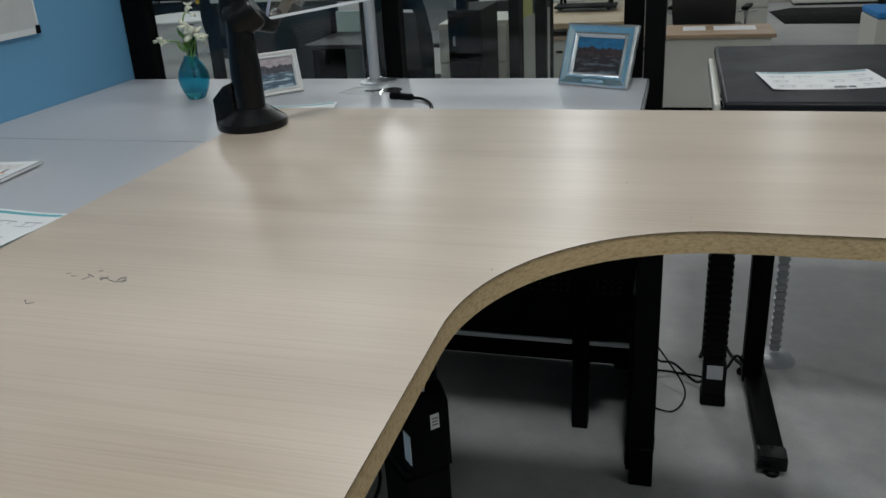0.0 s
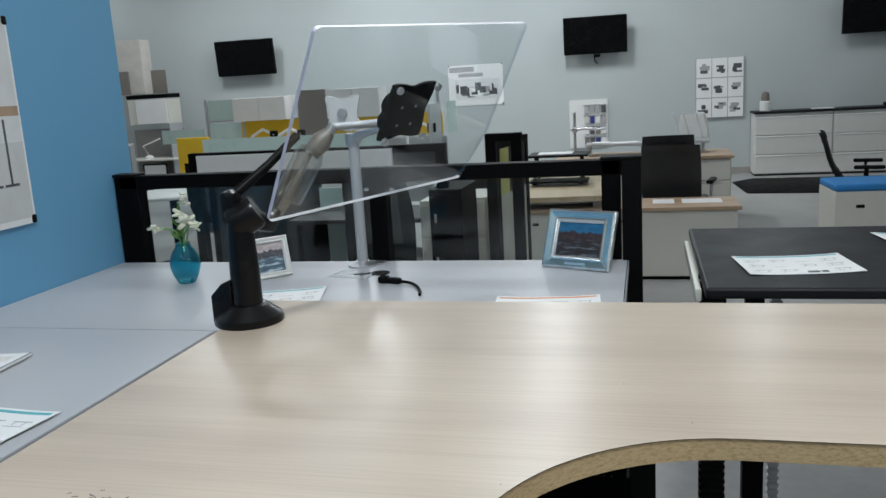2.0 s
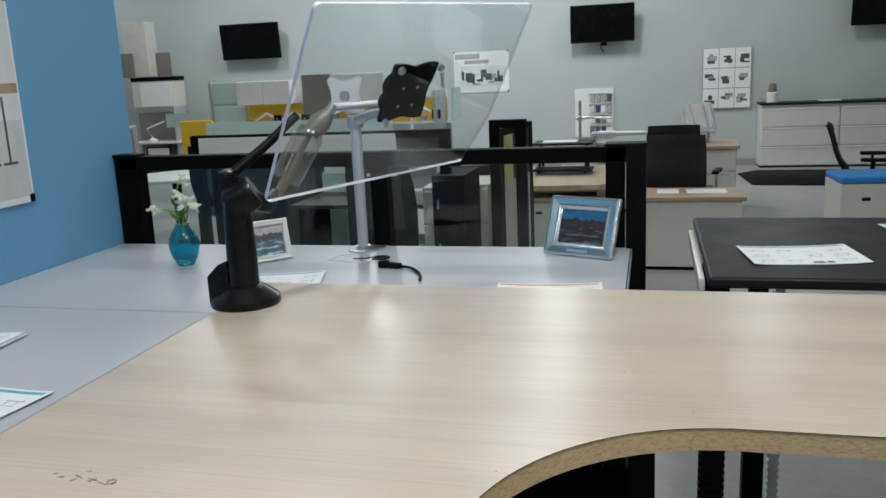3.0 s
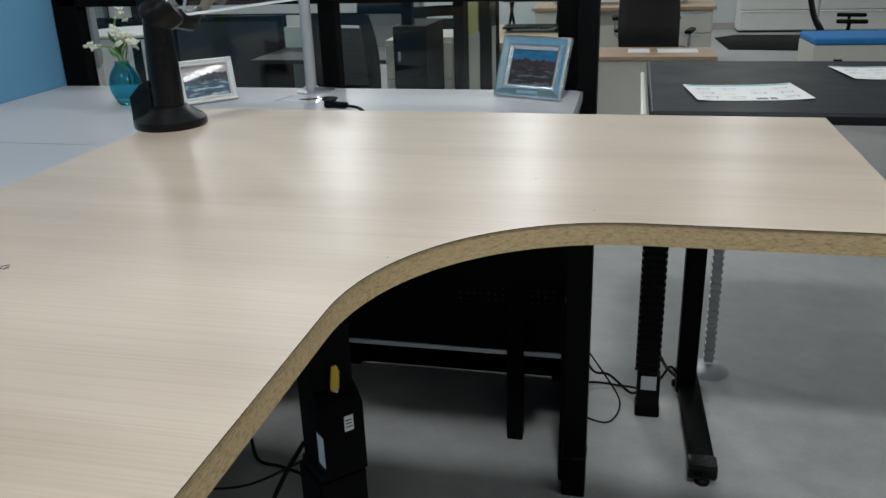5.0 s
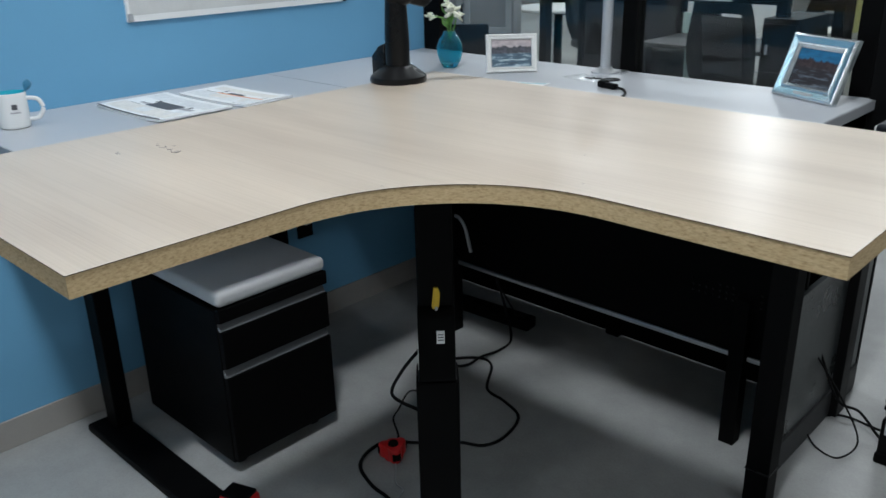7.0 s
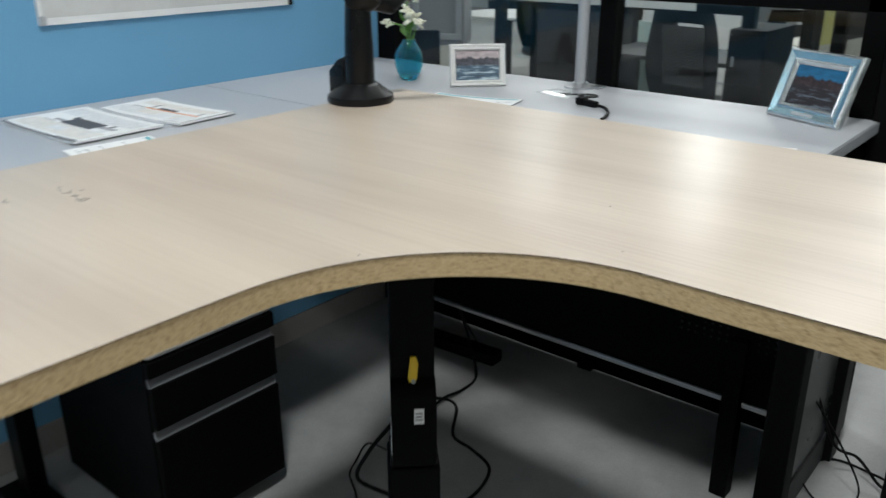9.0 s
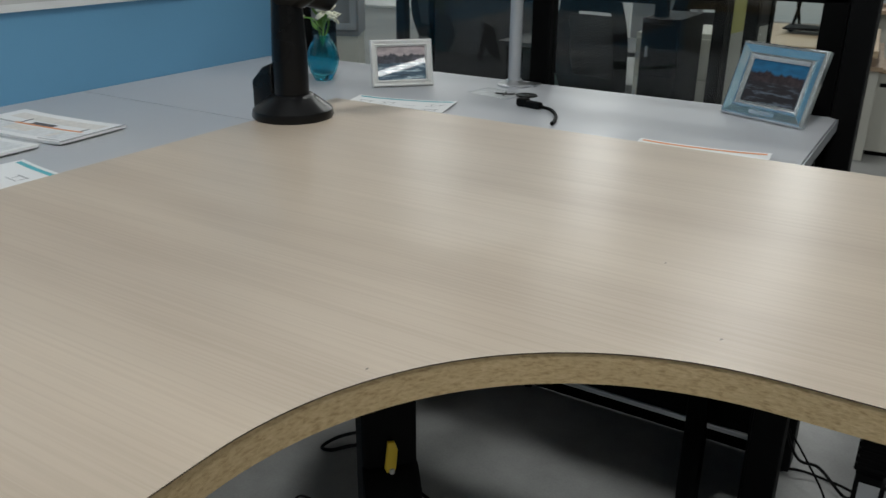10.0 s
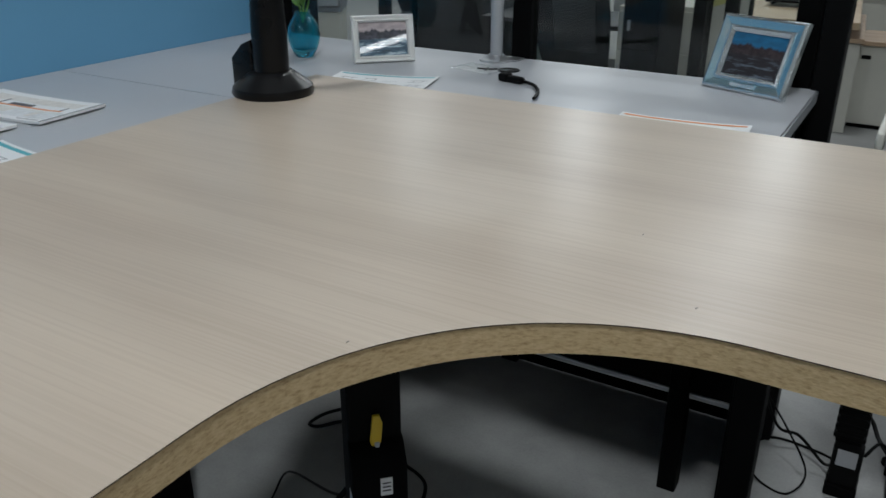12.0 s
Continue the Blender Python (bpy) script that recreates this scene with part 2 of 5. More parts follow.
def prism(outline, z0, z1, bevel=0.0, bm=None, side_mat=0):
    """An upright slab with the given plan outline (counter-clockwise)."""
    tmp = bmesh.new()
    lo = [tmp.verts.new((x, y, z0)) for x, y in outline]
    hi = [tmp.verts.new((x, y, z1)) for x, y in outline]
    top, bot = tmp.faces.new(hi), tmp.faces.new(lo[::-1])
    n = len(outline)
    for i in range(n):
        f = tmp.faces.new((lo[i], lo[(i + 1) % n], hi[(i + 1) % n], hi[i]))
        f.material_index = side_mat
    if bevel:
        edges = [e for e in tmp.edges if top in e.link_faces or bot in e.link_faces]
        bmesh.ops.bevel(tmp, geom=edges, offset=bevel, segments=2, affect="EDGES", profile=0.5)
        smooth(tmp, 50)
    return merge(bm, tmp)


def lathe(profile, segs=32, bm=None, at=(0, 0, 0), angle=40):
    """Turns (radius, height) pairs about z."""
    tmp = bmesh.new()
    rings = []
    for r, z in profile:
        if r < 1e-6:
            rings.append([tmp.verts.new((0, 0, z))])
        else:
            rings.append([tmp.verts.new((r * math.cos(2 * math.pi * k / segs), r * math.sin(2 * math.pi * k / segs), z)) for k in range(segs)])
    for a, b in zip(rings, rings[1:]):
        for k in range(segs):
            q = (k + 1) % segs
            if len(a) == 1 and len(b) > 1:
                tmp.faces.new((a[0], b[q], b[k]))
            elif len(b) == 1 and len(a) > 1:
                tmp.faces.new((a[k], a[q], b[0]))
            elif len(a) > 1:
                tmp.faces.new((a[k], a[q], b[q], b[k]))
    bmesh.ops.recalc_face_normals(tmp, faces=tmp.faces)
    smooth(tmp, angle)
    tmp.transform(Matrix.Translation(at))
    return merge(bm, tmp)


def tube(path, radius, segs=8, bm=None, closed=False, flat=1.0):
    """A round rod or cable swept along points; flat squashes its height."""
    tmp = bmesh.new()
    pts = [Vector(p) for p in path]
    rings = []
    n = len(pts)
    up = Vector((0, 0, 1))
    for i, p in enumerate(pts):
        a = pts[i - 1] if i or closed else p
        b = pts[(i + 1) % n] if i < n - 1 or closed else p
        d = (b - a).normalized()
        s = d.cross(up)
        s = s.normalized() if s.length > 1e-3 else Vector((1, 0, 0))
        w = s.cross(d).normalized()
        r = radius[i] if isinstance(radius, (list, tuple)) else radius
        rings.append([tmp.verts.new(p + (s * math.cos(2 * math.pi * k / segs) + w * math.sin(2 * math.pi * k / segs) * flat) * r) for k in range(segs)])
    for i in range(n if closed else n - 1):
        a, b = rings[i], rings[(i + 1) % n]
        for k in range(segs):
            tmp.faces.new((a[k], a[(k + 1) % segs], b[(k + 1) % segs], b[k]))
    if not closed:
        tmp.faces.new(rings[0][::-1])
        tmp.faces.new(rings[-1])
    bmesh.ops.recalc_face_normals(tmp, faces=tmp.faces)
    smooth(tmp, 50)
    return merge(bm, tmp)


def curve(points, n=8):
    """A smooth line through the points."""
    p = [Vector(q) for q in points]
    p = [p[0] * 2 - p[1]] + p + [p[-1] * 2 - p[-2]]
    out = []
    for i in range(1, len(p) - 2):
        for k in range(n):
            t = k / n
            out.append(0.5 * (2 * p[i] + (p[i + 1] - p[i - 1]) * t + (2 * p[i - 1] - 5 * p[i] + 4 * p[i + 1] - p[i + 2]) * t * t
                              + (3 * p[i] - p[i - 1] - 3 * p[i + 1] + p[i + 2]) * t ** 3))
    return out + [p[-2]]


def frame_ring(w, h, border, depth, bevel=0.0):
    """A picture-frame shape in the xz plane, base centre at the origin, front at -y."""
    bm = box((w, depth, border), (0, 0, 0), bevel)
    box((w, depth, border), (0, 0, h - border), bevel, bm)
    box((border, depth * 0.98, h - 2 * border + 0.002), (-(w - border) / 2, 0, border - 0.001), bevel * 0.5, bm)
    box((border, depth * 0.98, h - 2 * border + 0.002), ((w - border) / 2, 0, border - 0.001), bevel * 0.5, bm)
    return bm


# ---- the room ----
WX, WALL_Y = -1.123, 12.1
X0, X1, Y0 = -9.6, 8.5, -8.0
MX, MY = (X0 + X1) / 2, (Y0 + WALL_Y) / 2
solo("floor", box((X1 - X0 + 0.4, WALL_Y - Y0 + 0.4, 0.1), (MX, MY, -0.1)), FLOOR, "sealed grey concrete floor with soft stains", "floor", kind="structure")
solo("ceiling", box((X1 - X0 + 0.4, WALL_Y - Y0 + 0.4, 0.1), (MX, MY, CEIL)), CEIL_PAINT, "plain light ceiling over the showroom", "ceiling", kind="structure")
solo("wall_north", box((X1 - X0 + 0.4, 0.2, CEIL), (MX, WALL_Y + 0.1, 0)), GREY_WALL, "pale grey painted showroom wall", "wall", kind="structure")
solo("wall_south", box((X1 - X0 + 0.4, 0.2, CEIL), (MX, Y0 - 0.1, 0)), GREY_WALL, "plain grey wall behind the walkway", "wall", kind="structure")
solo("wall_east", box((0.2, WALL_Y - Y0, CEIL), (X1 + 0.1, MY, 0)), GREY_WALL, "plain grey side wall", "wall", kind="structure")
solo("wall_west", box((0.2, WALL_Y - Y0, CEIL), (X0 - 0.1, MY, 0)), GREY_WALL, "plain grey side wall", "wall", kind="structure")
solo("wall_blue", box((0.13, 1.215 + 4.0, 2.25), (WX - 0.065, (1.215 - 4.0) / 2, 0), 0.004), BLUE, "sky-blue painted partition wall beside the desks", "wall", kind="structure")
solo("baseboard_blue", box((0.009, 1.21 + 4.0, 0.102), (WX + 0.0045, (1.21 - 4.0) / 2, 0), 0.003), BASE, "taupe vinyl baseboard along the blue wall", "baseboard", kind="structure")
solo("baseboard_north", box((X1 - X0, 0.012, 0.1), (MX, WALL_Y - 0.006, 0), 0.003), BASE, "grey vinyl baseboard along the far wall", "baseboard", kind="structure")
for lx, ly in LAMP_XY:
    t = thing("ceiling_light", "long linear ceiling light with a white frame", "ceiling light", pose(lx, ly, CEIL - 0.025), "ceiling lights")
    ring = frame_ring(0.3, LAMP_LONG[ly] + 0.1, 0.03, 0.025, 0.003)
    ring.transform(pose(0, -LAMP_LONG[ly] / 2 - 0.05, 0.0125, -90, 0, 0))
    part("frame", ring, WHITE, t)
for lx, ly, size, watts in PANEL_XY:
    t = thing("ceiling_light", "square ceiling light panel with a white frame", "ceiling light", pose(lx, ly, CEIL - 0.025), "ceiling lights")
    ring = frame_ring(size + 0.08, size + 0.08, 0.03, 0.025, 0.003)
    ring.transform(pose(0, -size / 2 - 0.04, 0.0125, -90, 0, 0))
    part("frame", ring, WHITE, t)

# ---- maple corner desk ----
ZW, TH = 1.208, 0.0286


def desk_outline(e=0.0):
    pts = [(e, -e), (e, -1.204 + e), (0.616 - e, -1.204 + e)]
    R = 0.29 + e
    for k in range(0, 33):
        a = radians(180 - 90 * k / 32)
        pts.append((0.906 + R * math.cos(a), -0.901 + R * math.sin(a)))
    return pts + [(1.224 - e, -0.611 + e), (1.224 - e, -e)]


desk = thing("corner_desk", "maple-laminate L-shaped corner desk with raw chipboard edge on black steel legs", "desk")
core = prism(desk_outline(0.0008), ZW - TH, ZW - 0.0012, side_mat=0)
part("core", core, CHIP, desk, "unfinished chipboard edge")
part("laminate", prism(desk_outline(), ZW - 0.0011, ZW, side_mat=1), [WOOD, SEAM], desk, "maple laminate with fine combed grain")
LEGX, LEGY = 0.412, -0.432
TURN = pose(LEGX, LEGY, 0, 0, 0, 45)
part("column", box((0.072, 0.072, 0.5), (0, 0, 0.67), 0.005), BLACK, desk, "", TURN)
part("column", box((0.089, 0.089, 0.672), (0, 0, 0.008), 0.005), BLACK, desk, "", TURN)
part("glide", box((0.08, 0.08, 0.02), (0, 0, 0.677), 0.005), BLACK_PLASTIC, desk, "", TURN)
part("foot_plate", box((0.15, 0.15, 0.008), (0, 0, 0.0), 0.002), BLACK, desk, "", TURN)
beam = box((0.09, 1.06, 0.04), (0.3, -0.62, ZW - TH - 0.042), 0.004)
part("support_beam", beam, BLACK, desk)
part("support_beam", box((0.92, 0.09, 0.04), (0.72, -0.3, ZW - TH - 0.041), 0.004), BLACK, desk)
# cable clip, white rating labels and tag on the centre column
tag = prism([(-0.0075, -0.016), (-0.003, -0.026), (0.003, -0.026), (0.0075, -0.016), (0.0085, 0.012), (0.004, 0.024), (-0.005, 0.024)], -0.003, 0.003, 0.001)
tag.transform(pose(0.0, -0.0405, 0.868, 90, 3, 0))
part("yellow_tag", tag, YTAPE, desk, "yellow plastic hang tag", TURN)
part("tag_tail", box((0.007, 0.005, 0.014), (0.001, -0.043, 0.838), 0.002), SILVER_PAINT, desk, "", TURN)
# control box on the column: its profile (out from the column, height) swept across the width
cbox = prism([(-0.03, 0.7), (-0.03, 0.852), (-0.04, 0.85), (-0.064, 0.826), (-0.066, 0.7)], -0.037, 0.037, 0.002)
cbox.transform(Matrix(((0, 0, 1, 0), (1, 0, 0, 0), (0, 1, 0, 0), (0, 0, 0, 1))))
bmesh.ops.recalc_face_normals(cbox, faces=cbox.faces)
control = part("control_box", cbox, BLACK, desk, "black motor control box", TURN)
lab = part("label", box((0.016, 0.0012, 0.028), (0.008, -0.0666, 0.782), 0.0), PAPER, control, "small white rating label")
part("label", box((0.0012, 0.024, 0.058), (-0.0374, -0.05, 0.722), 0.0), PAPER, control, "pale instruction sticker")
for k in range(3):
    part("label_line", box((0.011, 0.0006, 0.002), (0.008, -0.0675, 0.789 + 0.006 * k)), DARK_INK, desk, "", TURN)
# pencil scribble and scuffs worn into the top
marks = bmesh.new()
rng = random.Random(4)
for sx, sy, n in ((0.15, -0.842, 2), (0.18, -0.84, 4), (0.205, -0.845, 5), (0.225, -0.85, 6), (0.15, -0.92, 2)):
    for _ in range(n):
        a = rng.uniform(0, 180)
        box((rng.uniform(0.004, 0.014), 0.0012, 0.0003), (sx + rng.gauss(0, 0.006), sy + rng.gauss(0, 0.005), ZW), 0.0, marks, pose(0, 0, 0, 0, 0, a))
for sx, sy in ((0.761, -0.44), (0.636, -0.759), (0.848, -0.57)):
    box((0.003, 0.0008, 0.0003), (sx, sy, ZW), 0.0, marks, pose(0, 0, 0, 0, 0, rng.uniform(0, 90)))
tagged(part("pencil_marks", marks, DARK_INK, desk, "small dark scribbles and scuffs"), kind="stuff")

# ---- grey tables along wall and screen ----
G = 1.055


def steel_leg(parent, x, y, top, size=0.06, foot=None):
    part("leg", box((size, size, top), (x, y, 0.0), 0.004), BLACK, parent)
    if foot:
        part("foot", box(foot[0], foot[1], 0.006), BLACK, parent)


back = thing("grey_table", "light grey laminate table with black modesty panel before the glazed screen", "table", None, "grey tables")
part("tabletop", box((0.735 - WX - 0.004, 1.08 - 0.262, 0.03), ((0.735 + WX) / 2, (1.08 + 0.262) / 2, G - 0.03), 0.0015), GRAY, back)
part("edge_band", box((0.003, 0.8, 0.028), (0.737, 0.68, G - 0.029)), GRAY_EDGE, back, "darker grey edge band")
steel_leg(back, 0.778, 0.47, G - 0.032, 0.066)
part("leg_joint", box((0.07, 0.07, 0.006), (0.778, 0.47, 0.127), 0.002), BLACK_GLOSS, back)
steel_leg(back, 0.575, 0.715, 0.5, 0.05)
steel_leg(back, -0.62, 0.72, G - 0.032, 0.05)
modesty = part("modesty_panel", box((1.44, 0.018, 0.73), (0.02, 0.735, 0.3), 0.003), BLACK, back, "black steel panel with punched slots")
part("panel_trim", box((1.42, 0.024, 0.016), (0.02, 0.73, 0.291), 0.004), SILVER, modesty, "bare aluminium bottom trim")
slots = bmesh.new()
for k in (0, 1, 2, 3, 4, 5, 6, 10, 11, 12, 13):
    for j in range(3):
        box((0.006, 0.002, 0.006), (0.4 + 0.022 * k, 0.725, 0.47 + 0.02 * j), 0.0, slots)
tagged(part("slots", slots, BLACK_GLOSS, modesty), kind="stuff")
endp = part("end_panel", box((0.016, 0.79, 0.49), (0.742, 0.905, 0.078), 0.002), PERF, back, "speckled dark steel end panel")
part("end_frame", box((0.022, 0.02, 0.575), (0.742, 1.31, 0.0), 0.003), BLACK, endp)
part("end_frame", box((0.022, 0.02, 0.575), (0.742, 0.515, 0.0), 0.003), BLACK, endp)
part("end_rail", box((0.03, 0.775, 0.1), (0.742, 0.9125, 0.0), 0.003), CHAR, endp)
side = thing("grey_table", "light grey laminate table standing along the blue wall", "table", None, "grey tables")
part("tabletop", box((-0.29 - WX - 0.004, 0.258 + 0.81, 0.03), ((-0.29 + WX) / 2, (0.258 - 0.81) / 2, G - 0.03), 0.0015), GRAY, side)
part("edge_band", box((0.003, 1.066, 0.028), (-0.288, -0.276, G - 0.029)), GRAY_EDGE, side, "darker grey edge band")
part("edge_band", box((0.82, 0.003, 0.028), (-0.705, -0.8115, G - 0.029)), GRAY_EDGE, side, "darker grey edge band")
part("leg", box((0.075, 0.055, G - 0.03), (-0.955, -0.565, 0.0), 0.004), BLACK, side)
part("foot", box((0.74, 0.115, 0.028), (-0.655, -0.59, 0.0), 0.006), BLACK, side)
part("leg", box((0.055, 0.055, G - 0.03), (-1.06, 0.2, 0.0), 0.004), BLACK, side)

# ---- glazed screen behind the table ----
SY = 1.1
screen = thing("desk_screen", "black framed desk-height glazed office screen with clear panes", "screen")
part("top_rail", box((1.86, 0.06, 0.05), (-0.165, SY + 0.012, 1.328), 0.004), BLACK, screen)
part("post", box((0.095, 0.06, 1.378), (-1.068, SY + 0.012, 0.0), 0.004), BLACK, screen)
part("post_cap", box((0.1, 0.065, 0.012), (-1.07, SY + 0.012, 1.374), 0.003), BLACK_PLASTIC, screen)
part("post", box((0.06, 0.058, 1.33), (-0.1, SY + 0.012, 0.0), 0.004), BLACK, screen)
part("post", box((0.06, 0.06, 1.376), (0.685, SY + 0.012, 0.0), 0.004), BLACK, screen)
part("post", box((0.062, 0.075, 1.38), (0.75, SY + 0.004, 0.0), 0.004), BLACK_PLASTIC, screen)
part("post_cap", box((0.13, 0.08, 0.012), (0.718, SY + 0.004, 1.377), 0.004), BLACK_PLASTIC, screen)
part("lower_rail", box((1.86, 0.06, 0.06), (-0.165, SY + 0.012, 0.97), 0.003), BLACK, screen)
# black sheet carried down to the floor stands in for the shade there
part("lower_panel", box((1.78, 0.03, 0.96), (-0.17, SY + 0.012, 0.01), 0.0), BLACK, screen)
for cx, w in ((-0.575, 0.9), (0.29, 0.72)):
    p = part("pane", box((w, 0.006, 0.31), (cx, SY + 0.012, 1.025)), PANE, screen, "clear glass pane")
    p.visible_shadow = False

# ---- black sit-stand table ----
BZ = 1.126
bt = thing("height_adjustable_table", "black laminate height-adjustable table with black steel T legs", "table")
# unseen far end is lengthened to shade the floor behind it
part("tabletop", box((1.52, 0.8, 0.028), (1.69, 0.83, BZ - 0.028), 0.009, None, None, 3), BLACK_TOP, bt)
part("edge_tray", box((0.016, 0.62, 0.035), (0.918, 0.8, BZ - 0.052), 0.006), CREAM, bt, "cream plastic edge channel")
part("leg", box((0.055, 0.05, 0.62), (1.118, 1.05, 0.47), 0.004), BLACK, bt)
part("leg", box((0.064, 0.062, 0.62), (1.118, 1.05, 0.03), 0.004), BLACK, bt)
f = part("foot", box((0.075, 0.62, 0.04), (1.155, 0.86, 0.022), 0.012), BLACK, bt)
f.matrix_basis = Matrix.Translation((1.136, 0.86, 0)) @ pose(0, 0, 0, 0, 0, 2) @ Matrix.Translation((-1.155, -0.86, 0))
cap = part("foot_cap", box((0.085, 0.07, 0.045), (1.144, 0.585, 0.02), 0.008), BLACK_GLOSS, bt)
part("glide", lathe([(0, 0), (0.022, 0), (0.022, 0.012), (0.012, 0.022), (0, 0.022)], 16, at=(1.146, 0.57, 0)), BLACK_PLASTIC, bt)
part("glide", lathe([(0, 0), (0.022, 0), (0.022, 0.012), (0.012, 0.022), (0, 0.022)], 16, at=(1.1, 1.13, 0)), BLACK_PLASTIC, bt)
part("leg", box((0.07, 0.05, 1.06), (2.27, 1.05, 0.03), 0.004), BLACK, bt)
part("foot", box((0.075, 0.62, 0.04), (2.27, 0.86, 0.022), 0.012), BLACK, bt)
part("cross_beam", box((1.2, 0.06, 0.04), (1.69, 1.05, BZ - 0.07), 0.003), BLACK, bt)
# ribbed cable chain hanging from the table to a power box on the floor
chain = thing("cable_chain", "black ribbed plastic cable chain hanging beneath the black table", "cable chain")
for k in range(38):
    lk = box((0.08, 0.03, 0.017), (0.985, 0.945, 0.165 + k * 0.0245), 0.005)
    part("link", box((0.066, 0.024, 0.026), (0.985, 0.945, 0.155 + k * 0.0245), 0.0, lk), BLACK_PLASTIC, chain)
part("power_box", box((0.075, 0.06, 0.12), (0.99, 0.935, 0.03), 0.006), BLACK_PLASTIC, chain)
part("base_weight", box((0.08, 0.08, 0.035), (0.99, 0.935, 0.0), 0.006), BLACK, chain)
part("label_plate", box((0.05, 0.002, 0.05), (0.99, 0.904, 0.1), 0.0), SILVER_PAINT, chain, "grey plate")
chain2 = thing("cable_chain", "clear grey ribbed cable chain ending in a round floor plate", "cable chain")
for k in range(40):
    lk = box((0.04, 0.03, 0.016), (1.21, 1.25, 0.05 + k * 0.0262), 0.005)
    part("link", box((0.03, 0.022, 0.027), (1.21, 1.25, 0.04 + k * 0.0262), 0.0, lk), SILVER_PAINT, chain2)
part("floor_plate", lathe([(0, 0.03), (0.035, 0.03), (0.06, 0.018), (0.075, 0.0), (0, 0)], 24, at=(1.21, 1.25, 0)), SILVER_PAINT, chain2)


def cable(points, r, label, material=BLACK_PLASTIC, name="cable"):
    return solo(name, tube(curve(points, 8), r, 6), material, label, "cable", "floor cables")


cable([(0.742, 0.9, 0.34), (0.73, 0.88, 0.1), (0.7, 0.95, 0.006), (0.78, 1.08, 0.006), (0.9, 1.08, 0.006), (0.98, 0.99, 0.05)], 0.004, "thin black cable looping over the concrete floor")
cable([(0.742, 0.92, 0.3), (0.8, 0.98, 0.12), (0.86, 1.02, 0.08), (0.93, 1.0, 0.03), (0.955, 0.95, 0.06)], 0.0045, "thin black cable hanging from the end panel")
cable([(0.742, 0.89, 0.3), (0.83, 0.92, 0.16), (0.9, 0.9, 0.05), (0.87, 0.84, 0.006), (0.8, 0.85, 0.006), (0.742, 0.9, 0.02)], 0.003, "thin black cable coiled on the floor")
cable([(1.03, 0.95, 0.12), (1.06, 1.0, 0.14), (1.09, 1.03, 0.1)], 0.005, "short black cable into the table leg")
cable([(0.955, 1.2, 0.01), (0.98, 1.26, 0.04), (1.03, 1.28, 0.04), (1.06, 1.2, 0.03), (1.09, 1.08, 0.06)], 0.007, "black plug lead beside the table leg")
# cables under the corner desk
cable([(-0.16, -0.03, 0.03), (-0.19, 0.01, 0.006), (-0.158, 0.028, 0.006), (-0.06, 0.121, 0.006), (0.017, 0.164, 0.006), (0.037, 0.249, 0.006), (-0.003, 0.368, 0.006), (-0.104, 0.412, 0.006), (-0.2, 0.436, 0.006), (-0.294, 0.57, 0.006), (-0.367, 0.586, 0.006), (-0.443, 0.508, 0.006), (-0.46, 0.43, 0.006), (-0.42, 0.42, 0.014), (-0.387, 0.459, 0.016), (-0.354, 0.502, 0.017), (-0.352, 0.584, 0.02), (-0.349, 0.678, 0.008), (-0.372, 0.781, 0.008), (-0.43, 0.82, 0.1), (-0.47, 0.79, 0.27), (-0.48, 0.76, 0.34)], 0.0052, "black power cord winding over the floor")
cable([(-0.19, -0.06, 0.02), (-0.233, -0.057, 0.008), (-0.226, -0.123, 0.006), (-0.186, -0.175, 0.006), (-0.095, -0.209, 0.006), (-0.014, -0.217, 0.006), (0.1, -0.25, 0.006), (0.25, -0.38, 0.006)], 0.006, "thick black cord curling away from the splitter")
cable([(LEGX - 0.05, LEGY + 0.05, 0.66), (0.05, -0.1, 0.34), (-0.28, 0.13, 0.1), (-0.34, 0.133, 0.006), (-0.309, 0.078, 0.006), (-0.236, 0.03, 0.006), (-0.18, -0.02, 0.02)], 0.0032, "thin grey-black lead hanging to the splitter")
cable([(-0.44, 0.9, 0.05), (-0.41, 0.83, 0.12), (-0.43, 0.77, 0.24), (-0.42, 0.75, 0.31)], 0.003, "thin black lead below the panel trim")
cable([(LEGX - 0.048, LEGY, 0.72), (0.33, -0.46, 0.66), (0.31, -0.47, 0.6), (0.35, -0.43, 0.56), (LEGX - 0.045, LEGY + 0.01, 0.55)], 0.004, "short black loop of cable on the desk column")
cable([(-0.15, -0.07, 0.03), (-0.12, -0.09, 0.004), (-0.056, -0.15, 0.004), (-0.013, -0.161, 0.004), (0.001, -0.199, 0.004)], 0.0025, "thin grey string on the floor", SILVER_PAINT)
cable([(-0.66, 0.715, 0.44), (-0.64, 0.71, 0.475), (-0.59, 0.705, 0.5), (-0.542, 0.7, 0.47), (-0.51, 0.7, 0.37)], 0.007, "grey conduit tail below the table", SILVER_PAINT)
red = thing("power_splitter", "red and black three-way power splitter on the floor", "power splitter", pose(-0.16, -0.06, 0, 0, 0, 30), "red plugs")
lobes = []
for k in range(36):
    rad = 0.036 + 0.012 * math.cos(radians(30 * k - 180))
    lobes.append((rad * math.cos(radians(10 * k)), rad * math.sin(radians(10 * k))))
part("housing", prism(lobes, 0.0, 0.046, 0.006), RED, red)
part("cap", lathe([(0, 0.046), (0.017, 0.046), (0.015, 0.052), (0, 0.053)], 20), BLACK_PLASTIC, red)
